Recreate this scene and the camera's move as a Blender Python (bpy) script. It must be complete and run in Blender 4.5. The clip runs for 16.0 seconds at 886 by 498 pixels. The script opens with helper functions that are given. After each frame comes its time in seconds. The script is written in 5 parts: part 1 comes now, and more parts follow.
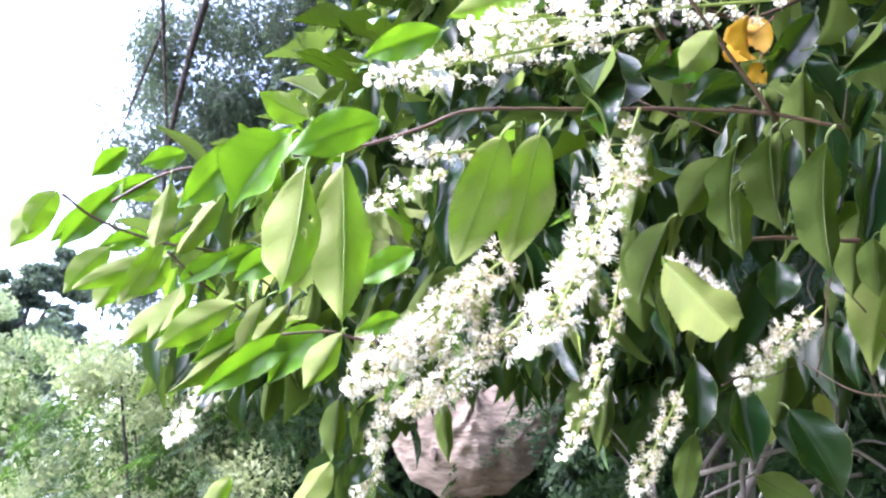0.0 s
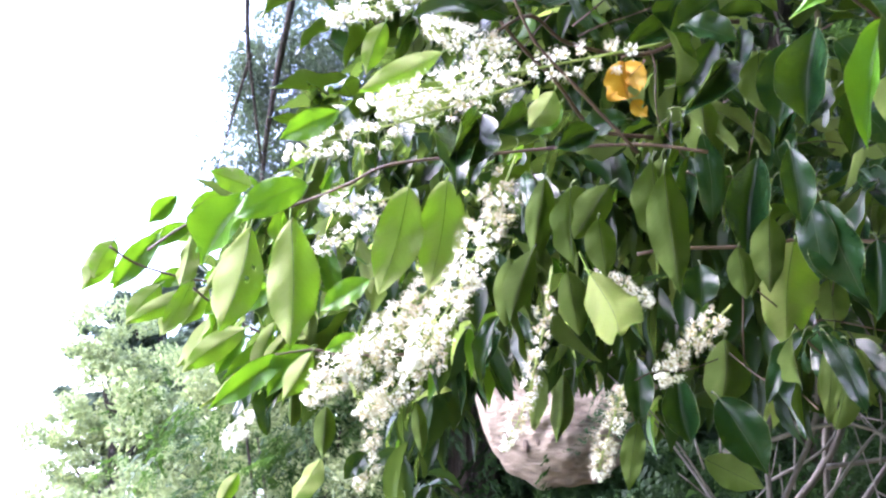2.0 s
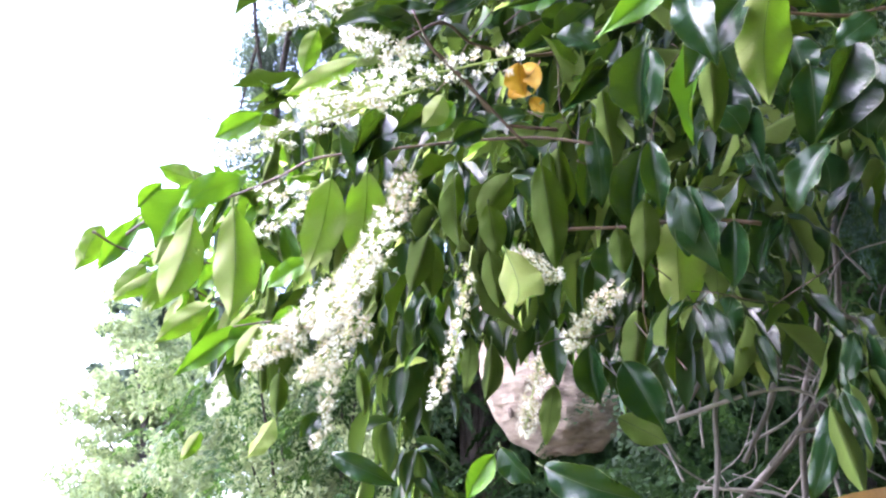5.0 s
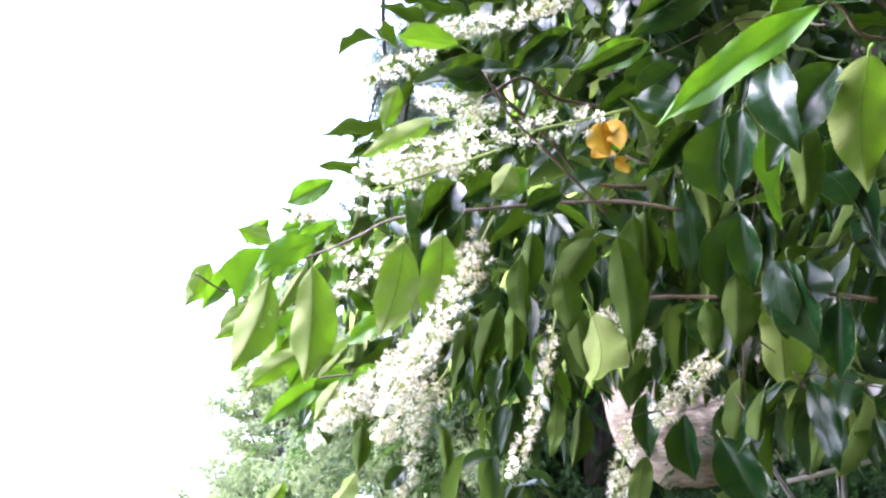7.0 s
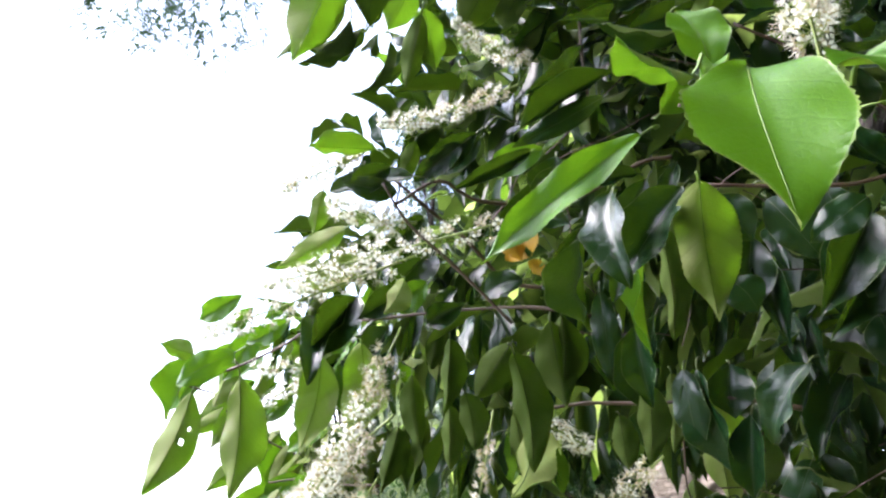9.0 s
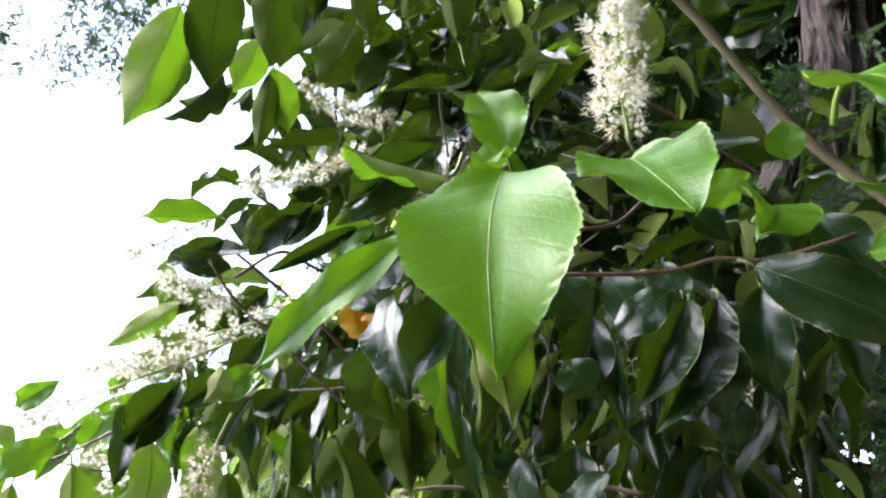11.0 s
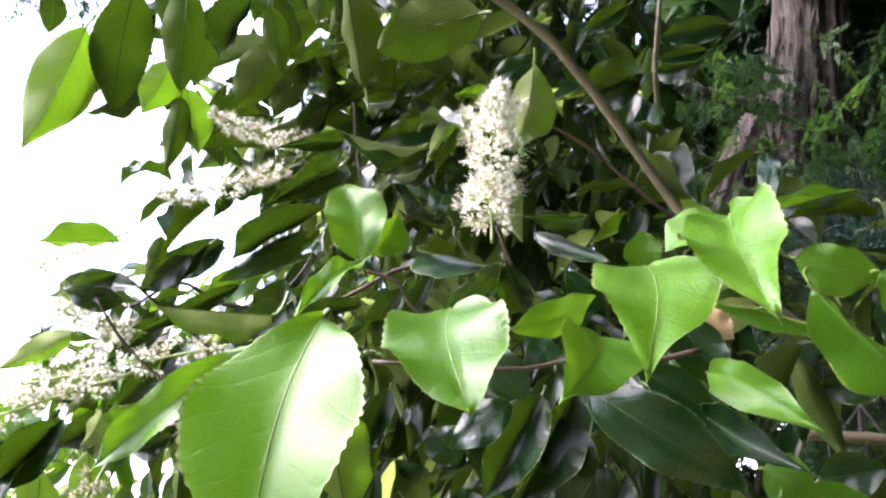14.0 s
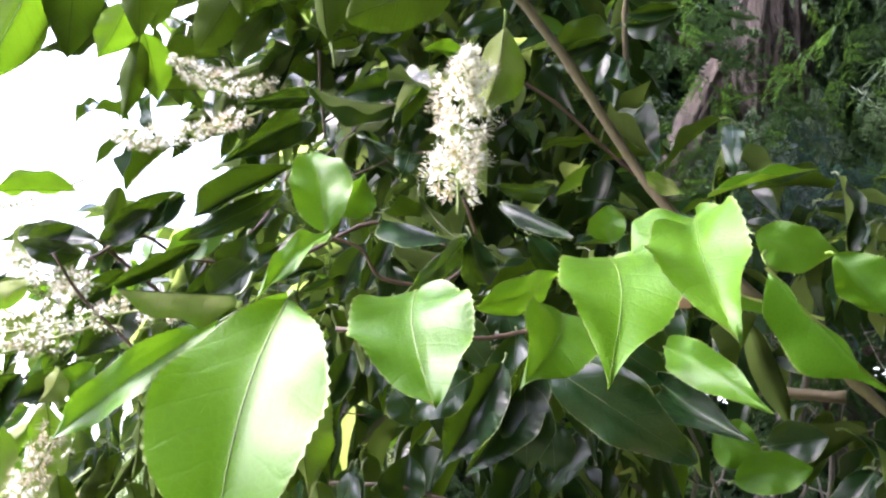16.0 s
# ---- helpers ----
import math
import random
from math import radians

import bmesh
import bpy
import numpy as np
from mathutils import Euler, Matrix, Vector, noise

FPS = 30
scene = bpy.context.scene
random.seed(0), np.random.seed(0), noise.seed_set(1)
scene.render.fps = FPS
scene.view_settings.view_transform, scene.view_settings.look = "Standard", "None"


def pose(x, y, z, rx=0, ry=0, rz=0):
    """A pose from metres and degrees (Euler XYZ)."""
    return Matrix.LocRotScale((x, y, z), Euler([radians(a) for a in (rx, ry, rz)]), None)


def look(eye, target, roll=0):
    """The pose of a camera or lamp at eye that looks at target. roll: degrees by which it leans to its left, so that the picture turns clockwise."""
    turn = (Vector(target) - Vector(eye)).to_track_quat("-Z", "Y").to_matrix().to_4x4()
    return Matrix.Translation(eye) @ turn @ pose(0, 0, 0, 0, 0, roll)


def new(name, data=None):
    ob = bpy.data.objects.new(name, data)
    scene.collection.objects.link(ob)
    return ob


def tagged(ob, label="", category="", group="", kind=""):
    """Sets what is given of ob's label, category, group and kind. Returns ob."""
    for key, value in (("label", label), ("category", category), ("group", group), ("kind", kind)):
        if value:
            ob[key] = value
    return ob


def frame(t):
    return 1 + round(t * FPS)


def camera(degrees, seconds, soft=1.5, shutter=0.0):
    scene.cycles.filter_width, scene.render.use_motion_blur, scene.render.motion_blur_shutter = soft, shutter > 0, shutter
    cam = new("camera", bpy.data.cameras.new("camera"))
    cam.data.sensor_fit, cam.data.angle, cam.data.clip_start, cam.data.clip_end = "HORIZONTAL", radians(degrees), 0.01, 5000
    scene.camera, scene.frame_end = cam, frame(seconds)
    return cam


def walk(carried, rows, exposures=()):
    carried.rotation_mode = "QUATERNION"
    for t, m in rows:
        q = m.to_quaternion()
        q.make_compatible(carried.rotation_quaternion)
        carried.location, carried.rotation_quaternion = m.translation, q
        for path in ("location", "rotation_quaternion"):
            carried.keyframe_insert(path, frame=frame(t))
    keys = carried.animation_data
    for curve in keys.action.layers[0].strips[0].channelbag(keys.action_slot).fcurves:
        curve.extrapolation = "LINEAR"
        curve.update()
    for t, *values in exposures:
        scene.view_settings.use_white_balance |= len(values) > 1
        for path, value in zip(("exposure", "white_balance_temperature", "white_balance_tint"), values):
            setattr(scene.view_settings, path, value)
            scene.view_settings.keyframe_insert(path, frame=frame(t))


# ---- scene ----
cam = camera(57.5, 16.0, soft=2.3)
PATH = [
    (0, (0.1232, 0.0755, 1.6437), (0.0414, 1.9648, 2.2947), 0.61),
    (0.5, (0.1970, 0.0575, 1.6395), (0.0121, 1.9390, 2.2920), 2.09),
    (1, (0.2420, 0.0329, 1.6312), (-0.0483, 1.9026, 2.2793), 0.38),
    (1.5, (0.2652, 0.0019, 1.6334), (-0.0683, 1.8701, 2.2648), -0.27),
    (2, (0.2885, -0.0277, 1.6344), (-0.0798, 1.8324, 2.2702), -0.74),
    (2.5, (0.3137, -0.0539, 1.6214), (-0.0879, 1.8012, 2.2516), -2.10),
    (3, (0.3397, -0.0820, 1.6177), (-0.0797, 1.7769, 2.2249), -1.67),
    (3.5, (0.3694, -0.0948, 1.6093), (-0.0659, 1.7640, 2.2057), -2.25),
    (4, (0.3902, -0.0928, 1.6078), (-0.0624, 1.7677, 2.1853), -1.82),
    (4.2, (0.3962, -0.0972, 1.6057), (-0.0520, 1.7660, 2.1781), -1.72),
    (6.3, (0.4213, -0.0749, 1.6464), (-0.1046, 1.7636, 2.2321), 2.86),
    (6.5, (0.4354, -0.0703, 1.6560), (-0.1585, 1.7516, 2.2286), 2.65),
    (7, (0.4532, -0.0658, 1.6743), (-0.2968, 1.6935, 2.2593), 2.86),
    (7.5, (0.4774, -0.0732, 1.6933), (-0.3602, 1.6344, 2.3120), 2.89),
    (8, (0.5045, -0.0577, 1.6991), (-0.3616, 1.6330, 2.3249), 2.74),
    (8.5, (0.5462, -0.0407, 1.7190), (-0.3266, 1.6419, 2.3569), 2.25),
    (9, (0.5710, -0.0136, 1.7341), (-0.3001, 1.6461, 2.4317), 2.13),
    (9.5, (0.5967, 0.0047, 1.7429), (-0.2540, 1.6465, 2.5049), 2.37),
    (10, (0.6235, 0.0170, 1.7608), (-0.1951, 1.6548, 2.5655), 1.40),
    (10.2, (0.6264, 0.0260, 1.7636), (-0.1651, 1.6630, 2.5966), 1.64),
    (12.3, (0.6719, 0.0465, 1.8358), (-0.0188, 1.8143, 2.4668), -1.84),
    (12.5, (0.6755, 0.0435, 1.8432), (-0.0136, 1.8098, 2.4798), -0.75),
    (13, (0.6867, 0.0362, 1.8496), (0.0049, 1.7993, 2.5028), 1.74),
    (13.5, (0.7022, 0.0333, 1.8561), (0.0143, 1.7939, 2.5098), 2.45),
    (14, (0.7131, 0.0305, 1.8612), (0.0255, 1.7920, 2.5126), 2.65),
    (14.5, (0.7183, 0.0275, 1.8667), (0.0396, 1.7915, 2.5207), 2.33),
    (15, (0.7041, 0.0239, 1.8782), (0.0410, 1.8039, 2.5042), 1.92),
    (15.5, (0.7101, 0.0255, 1.8793), (0.0529, 1.8289, 2.4412), 3.34),
    (16, (0.7120, 0.0240, 1.8821), (0.1057, 1.8636, 2.3804), 2.99),
]
SKY, SUN = 0.15, 1.0
EXPOSURES = ((0.0, 3.74, 5500, 31), (4.2, 3.78, 5500, 30), (7.0, 3.64, 5500, 28), (8.0, 3.30, 5650, 24), (9.0, 2.97, 5800, 20), (10.2, 2.95, 5850, 20), (12.3, 3.10, 5950, 25), (16.0, 3.52, 5950, 28))

walk(cam, [(t, look(eye, target, roll)) for t, eye, target, roll in PATH], EXPOSURES)

# ---------------------------------------------------------------- sky and sun
SUN_HEIGHT, SUN_SIDE = 45.0, 251.0      # degrees above the horizon, compass turn
sky_world = bpy.data.worlds.new("overcast_sky")
scene.world = sky_world
sky_world.use_nodes = True
wt = sky_world.node_tree
sky = wt.nodes.new("ShaderNodeTexSky")
sky.sky_type = "NISHITA"
sky.sun_disc = False
sky.sun_elevation, sky.sun_rotation = radians(SUN_HEIGHT), radians(SUN_SIDE)
sky.air_density, sky.dust_density = 1.0, 4.0
veil = wt.nodes.new("ShaderNodeHueSaturation")      # thin cloud takes the blue out
veil.inputs["Saturation"].default_value = 0.8
wt.links.new(sky.outputs["Color"], veil.inputs["Color"])
back = wt.nodes["Background"]
wt.links.new(veil.outputs["Color"], back.inputs["Color"])
back.inputs["Strength"].default_value = SKY

sun = new("sun", bpy.data.lights.new("sun", "SUN"))
sun.data.energy, sun.data.angle, sun.data.color = SUN, radians(90), (1.0, 0.98, 0.95)
sun.matrix_world = look(Vector((-5.6, -1.9, 6.0)), (0, 0, 0))


# ---------------------------------------------------------------- materials
def nodes_of(name):
    m = bpy.data.materials.new(name)
    m.use_nodes = True
    m.node_tree.nodes.clear()
    return m, m.node_tree


def node(t, kind, values=(), operation=None, blend_type=None):
    n = t.nodes.new("ShaderNode" + kind)
    if operation:
        n.operation = operation
    if blend_type:
        n.blend_type = blend_type
    for key, value in dict(values).items():
        n.inputs[key].default_value = value
    return n


def rgb(c):
    return (c[0], c[1], c[2], 1.0)


def ramp(t, fac, *stops):
    n = node(t, "ValToRGB")
    e = n.color_ramp.elements
    while len(e) < len(stops):
        e.new(0.5)
    for s, (p, c) in zip(e, stops):
        s.position, s.color = p, rgb(c)
    t.links.new(fac, n.inputs["Fac"])
    return n.outputs["Color"]


def math_node(t, op, a, b=None):
    n = node(t, "Math", operation=op)
    for i, v in enumerate((a, b)):
        if v is None:
            continue
        if isinstance(v, (int, float)):
            n.inputs[i].default_value = v
        else:
            t.links.new(v, n.inputs[i])
    return n.outputs[0]


def mix_rgb(t, fac, a, b, kind="MIX"):
    n = node(t, "MixRGB", blend_type=kind)
    for key, v in (("Fac", fac), ("Color1", a), ("Color2", b)):
        if isinstance(v, (int, float)):
            n.inputs[key].default_value = v
        elif isinstance(v, tuple):
            n.inputs[key].default_value = rgb(v)
        else:
            t.links.new(v, n.inputs[key])
    return n.outputs["Color"]


def leaf_material(name, dark, light, through_colour, see_through, rough, vein, gloss=0.5, spots=0.0, coat=0.0):
    """A leaf blade: side veins, blotches, gloss, and light that shines through it."""
    m, t = nodes_of(name)
    link = t.links.new
    out = node(t, "OutputMaterial")
    place = node(t, "TexCoord").outputs["Object"]
    who = node(t, "ObjectInfo").outputs["Random"]
    xyz = node(t, "SeparateXYZ")
    link(place, xyz.inputs[0])
    side = math_node(t, "ABSOLUTE", xyz.outputs["X"])
    along = math_node(t, "SUBTRACT", xyz.outputs["Y"], math_node(t, "MULTIPLY", side, 0.42))
    warp = node(t, "TexNoise", {"Scale": 5.0, "Detail": 2.0})
    link(place, warp.inputs["Vector"])
    along = math_node(t, "ADD", along, math_node(t, "MULTIPLY", warp.outputs["Fac"], 0.05))
    wave = math_node(t, "SINE", math_node(t, "MULTIPLY", along, 50.0))
    veins = math_node(t, "POWER", math_node(t, "MAXIMUM", wave, 0.0), 16.0)
    spread = node(t, "TexNoise", {"Scale": 3.2, "Detail": 5.0, "Roughness": 0.6})
    moved = node(t, "VectorMath", operation="ADD")
    shift = node(t, "CombineXYZ")
    link(math_node(t, "MULTIPLY", who, 37.0), shift.inputs["X"])
    link(place, moved.inputs[0])
    link(shift.outputs[0], moved.inputs[1])
    link(moved.outputs[0], spread.inputs["Vector"])
    fac = math_node(t, "ADD", math_node(t, "MULTIPLY", spread.outputs["Fac"], 0.75), math_node(t, "MULTIPLY", who, 0.4))
    base = ramp(t, fac, (0.25, dark), (0.85, light))
    base = mix_rgb(t, math_node(t, "MULTIPLY", veins, vein), base, tuple(min(1, c * 1.8 + 0.02) for c in light))
    flat = node(t, "Mapping", {"Scale": (0.55, 1.0, 0.4)})
    link(moved.outputs[0], flat.inputs["Vector"])
    cells = node(t, "TexVoronoi")
    cells.feature = "DISTANCE_TO_EDGE"
    cells.inputs["Scale"].default_value = 34.0
    link(flat.outputs[0], cells.inputs["Vector"])
    net = ramp(t, cells.outputs["Distance"], (0.0, (1, 1, 1)), (0.16, (0, 0, 0)))
    base = mix_rgb(t, math_node(t, "MULTIPLY", net, 0.16), base, tuple(min(1, c * 1.7 + 0.01) for c in light))
    if spots:
        fleck = node(t, "TexNoise", {"Scale": 14.0, "Detail": 2.0})
        link(moved.outputs[0], fleck.inputs["Vector"])
        hit = ramp(t, fleck.outputs["Fac"], (0.66, (0, 0, 0)), (0.72, (1, 1, 1)))
        base = mix_rgb(t, math_node(t, "MULTIPLY", hit, spots), base, (0.09, 0.05, 0.02))
    fine = node(t, "TexNoise", {"Scale": 26.0, "Detail": 4.0, "Roughness": 0.65})
    link(moved.outputs[0], fine.inputs["Vector"])
    broad = node(t, "TexNoise", {"Scale": 3.0, "Detail": 1.0})
    link(moved.outputs[0], broad.inputs["Vector"])
    height = math_node(t, "ADD", math_node(t, "MULTIPLY", veins, -0.040), math_node(t, "MULTIPLY", fine.outputs["Fac"], 0.10))
    height = math_node(t, "ADD", height, math_node(t, "MULTIPLY", broad.outputs["Fac"], 1.0))
    height = math_node(t, "ADD", height, math_node(t, "MULTIPLY", net, -0.022))
    bump = node(t, "Bump", {"Strength": 0.45, "Distance": 0.005})
    link(height, bump.inputs["Height"])
    body = node(t, "BsdfPrincipled", {"Roughness": rough, "Specular IOR Level": gloss, "IOR": 1.45, "Coat Weight": coat, "Coat Roughness": 0.16})
    link(base, body.inputs["Base Color"])
    link(bump.outputs["Normal"], body.inputs["Normal"])
    rgh = math_node(t, "ADD", math_node(t, "MULTIPLY", fine.outputs["Fac"], 0.16), rough - 0.06)
    link(rgh, body.inputs["Roughness"])
    glow = node(t, "BsdfTranslucent")
    link(mix_rgb(t, math_node(t, "MULTIPLY", veins, 0.2), through_colour, tuple(c * 0.6 for c in through_colour)), glow.inputs["Color"])
    link(bump.outputs["Normal"], glow.inputs["Normal"])
    mix = node(t, "MixShader", {"Fac": see_through})
    link(body.outputs[0], mix.inputs[1])
    link(glow.outputs[0], mix.inputs[2])
    link(mix.outputs[0], out.inputs["Surface"])
    return m


def plain_material(name, dark, light, scale, rough=0.6, bump=0.3, distance=0.002, stretch=(1, 1, 1), second=None, sheen=0.4, own=False, through_colour=None):
    """Bark, stalk, petal or soil: two sizes of noise in colour and relief."""
    m, t = nodes_of(name)
    link = t.links.new
    out = node(t, "OutputMaterial")
    place = node(t, "TexCoord").outputs["Object"]
    mapping = node(t, "Mapping", {"Scale": stretch})
    link(place, mapping.inputs["Vector"])
    a = node(t, "TexNoise", {"Scale": scale, "Detail": 6.0, "Roughness": 0.62})
    b = node(t, "TexNoise", {"Scale": scale * 0.17, "Detail": 3.0})
    link(mapping.outputs[0], a.inputs["Vector"])
    link(place, b.inputs["Vector"])
    fac = math_node(t, "ADD", math_node(t, "MULTIPLY", a.outputs["Fac"], 0.6), math_node(t, "MULTIPLY", b.outputs["Fac"], 0.4))
    if own:
        pick = node(t, "NewGeometry").outputs["Random Per Island"]
        fac = math_node(t, "ADD", math_node(t, "MULTIPLY", fac, 0.5), math_node(t, "MULTIPLY", pick, 0.5))
    colour = ramp(t, fac, (0.33, dark), (0.67, light)) if second is None else ramp(t, fac, (0.3, dark), (0.52, light), (0.72, second))
    body = node(t, "BsdfPrincipled", {"Roughness": rough, "Specular IOR Level": sheen})
    link(colour, body.inputs["Base Color"])
    rise = node(t, "Bump", {"Strength": bump, "Distance": distance})
    link(a.outputs["Fac"], rise.inputs["Height"])
    link(rise.outputs["Normal"], body.inputs["Normal"])
    surface = body.outputs[0]
    if through_colour:
        glow = node(t, "BsdfTranslucent", {"Color": rgb(through_colour)})
        mix = node(t, "MixShader", {"Fac": 0.4})
        link(surface, mix.inputs[1])
        link(glow.outputs[0], mix.inputs[2])
        surface = mix.outputs[0]
    link(surface, out.inputs["Surface"])
    return m


YOUNG_TOP = leaf_material("young_leaf_upper", (0.025, 0.080, 0.003), (0.056, 0.138, 0.006), (0.31, 0.60, 0.03), 0.27, 0.34, 0.07, 0.26, coat=0.03)
YOUNG_UNDER = leaf_material("young_leaf_under", (0.142, 0.168, 0.048), (0.205, 0.230, 0.072), (0.58, 0.67, 0.18), 0.60, 0.55, 0.10, 0.2)
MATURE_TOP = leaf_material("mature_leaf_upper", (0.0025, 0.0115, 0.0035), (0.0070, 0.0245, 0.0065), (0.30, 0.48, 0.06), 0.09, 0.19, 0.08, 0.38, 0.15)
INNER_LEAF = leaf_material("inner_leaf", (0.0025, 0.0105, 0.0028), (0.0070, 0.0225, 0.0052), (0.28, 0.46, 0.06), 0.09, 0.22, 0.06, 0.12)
MATURE_UNDER = leaf_material("mature_leaf_under", (0.050, 0.078, 0.016), (0.084, 0.115, 0.027), (0.48, 0.64, 0.14), 0.55, 0.65, 0.10, 0.06, 0.1)
YELLOW_LEAF = leaf_material("yellowed_leaf", (0.396, 0.216, 0.0072), (0.516, 0.336, 0.018), (0.54, 0.33, 0.018), 0.35, 0.45, 0.15, 0.35, 0.6)
FADED_LEAF = leaf_material("faded_leaf", (0.294, 0.189, 0.098), (0.406, 0.28, 0.154), (0.42, 0.28, 0.14), 0.25, 0.5, 0.1, 0.3, 0.1)
YOUNG_RIB = plain_material("young_rib", (0.095, 0.165, 0.018), (0.13, 0.205, 0.027), 60, 0.4)
MATURE_RIB = plain_material("mature_rib", (0.050, 0.075, 0.016), (0.085, 0.11, 0.026), 60, 0.45)
RED_STALK = plain_material("reddish_stalk", (0.085, 0.034, 0.022), (0.135, 0.068, 0.030), 90, 0.45)
TWIG = plain_material("young_twig_bark", (0.034, 0.017, 0.011), (0.085, 0.054, 0.028), 120, 0.55, 0.4, 0.001)
BRANCH_BARK = plain_material("laurel_bark", (0.064, 0.050, 0.026), (0.122, 0.098, 0.054), 110, 0.6, 0.5, 0.0015, (1, 1, 0.35), (0.18, 0.15, 0.092))
THICKET_BARK = plain_material("thicket_stem_bark", (0.040, 0.034, 0.028), (0.105, 0.090, 0.075), 80, 0.7, 0.5, 0.001)
DEAD_WOOD = plain_material("dead_twig", (0.075, 0.064, 0.054), (0.185, 0.165, 0.145), 70, 0.7, 0.5, 0.001)
PETAL = plain_material("petal", (0.80, 0.80, 0.72), (0.87, 0.87, 0.81), 30, 0.55, 0.2, 0.001, own=True, through_colour=(0.80, 0.80, 0.68))
OLD_PETAL = plain_material("faded_petal", (0.392, 0.315, 0.182), (0.56, 0.518, 0.406), 30, 0.6, 0.2, 0.001, own=True, through_colour=(0.49, 0.434, 0.294))
STAMEN = plain_material("stamen", (0.697, 0.671, 0.544), (0.748, 0.739, 0.646), 30, 0.6)
FLOWER_EYE = plain_material("flower_cup", (0.26, 0.24, 0.06), (0.44, 0.40, 0.14), 40, 0.5)
ANTHER = plain_material("anther", (0.55, 0.44, 0.20), (0.66, 0.56, 0.32), 30, 0.6)
STALK = plain_material("flower_stalk", (0.132, 0.192, 0.036), (0.216, 0.27, 0.06), 60, 0.45)
CONIFER_BARK = plain_material("conifer_bark", (0.009, 0.0065, 0.005), (0.034, 0.025, 0.019), 70, 0.9, 1.0, 0.03, (1, 1, 0.06), (0.084, 0.065, 0.052))
PALE_BARK = plain_material("pale_limb_bark", (0.058, 0.041, 0.028), (0.200, 0.160, 0.118), 62, 0.8, 1.0, 0.03, (0.28, 0.28, 1.0), (0.275, 0.230, 0.175))
KNOT = plain_material("bark_knot", (0.03, 0.021, 0.015), (0.084, 0.06, 0.042), 30, 0.8, 0.6, 0.01)
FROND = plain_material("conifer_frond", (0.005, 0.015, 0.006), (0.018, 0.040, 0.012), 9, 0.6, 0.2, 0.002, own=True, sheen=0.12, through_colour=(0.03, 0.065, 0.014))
BLUE_FROND = plain_material("blue_green_frond", (0.010, 0.026, 0.019), (0.034, 0.066, 0.050), 9, 0.55, 0.2, 0.002, own=True, sheen=0.3, through_colour=(0.03, 0.07, 0.045))
# frond green greyed and lightened in the colour to imitate haze
HAZED_FROND = plain_material("hazed_spray", (0.022, 0.036, 0.024), (0.062, 0.086, 0.058), 9, 0.6, 0.2, 0.002, own=True, sheen=0.25, through_colour=(0.08, 0.12, 0.06))
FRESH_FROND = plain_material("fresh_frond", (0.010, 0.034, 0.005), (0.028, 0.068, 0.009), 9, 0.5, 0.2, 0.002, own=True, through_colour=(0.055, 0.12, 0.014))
# leaf green lightened in the colour to imitate pale haze and glare
HAZED_LEAF = plain_material("hazed_leaf", (0.12, 0.155, 0.07), (0.24, 0.28, 0.13), 1.5, 0.6, 0.2, 0.01, own=True, through_colour=(0.26, 0.33, 0.13))
GRASS = plain_material("meadow", (0.035, 0.063, 0.014), (0.077, 0.105, 0.028), 2.0, 0.9, 0.6, 0.05, second=(0.105, 0.112, 0.049))
LITTER = plain_material("needle_litter", (0.03, 0.021, 0.0132), (0.084, 0.057, 0.036), 14, 0.9, 0.8, 0.02, second=(0.138, 0.102, 0.066))


# ---------------------------------------------------------------- building helpers
def mesh_of(name, bm, *materials):
    me = bpy.data.meshes.new(name)
    bm.to_mesh(me)
    bm.free()
    for m in materials:
        me.materials.append(m)
    return me


def raw_mesh(name, verts, faces, materials, slots=None, smooth=True):
    me = bpy.data.meshes.new(name)
    me.from_pydata(verts, [], faces)
    for m in materials:
        me.materials.append(m)
    if slots is not None:
        me.polygons.foreach_set("material_index", slots)
    if smooth:
        me.polygons.foreach_set("use_smooth", [True] * len(me.polygons))
    me.update()
    return me


def part_of(name, me, parent, m=None, label=""):
    ob = new(name, me)
    ob.parent = parent
    ob.matrix_parent_inverse = Matrix.Translation(-HOME.get(parent.name, Vector((0, 0, 0))))
    ob.matrix_basis = m if m is not None else Matrix.Identity(4)
    return tagged(ob, label)


HOME = {}


def thing(name, base, label, category, group="", kind=""):
    ob = new(name)
    ob.location = base
    ob.empty_display_size = 0.1
    HOME[ob.name] = Vector(base)
    return tagged(ob, label, category, group, kind)


def smooth_line(points, steps):
    """Catmull-Rom line through the points."""
    pts = [Vector(p) for p in points]
    pts = [pts[0] * 2 - pts[1]] + pts + [pts[-1] * 2 - pts[-2]]
    line = []
    for i in range(1, len(pts) - 2):
        a, b, c, d = pts[i - 1:i + 3]
        for k in range(steps):
            u = k / steps
            line.append(0.5 * (2 * b + (c - a) * u + (2 * a - 5 * b + 4 * c - d) * u * u + (3 * b - a - 3 * c + d) * u ** 3))
    line.append(pts[-2])
    return line


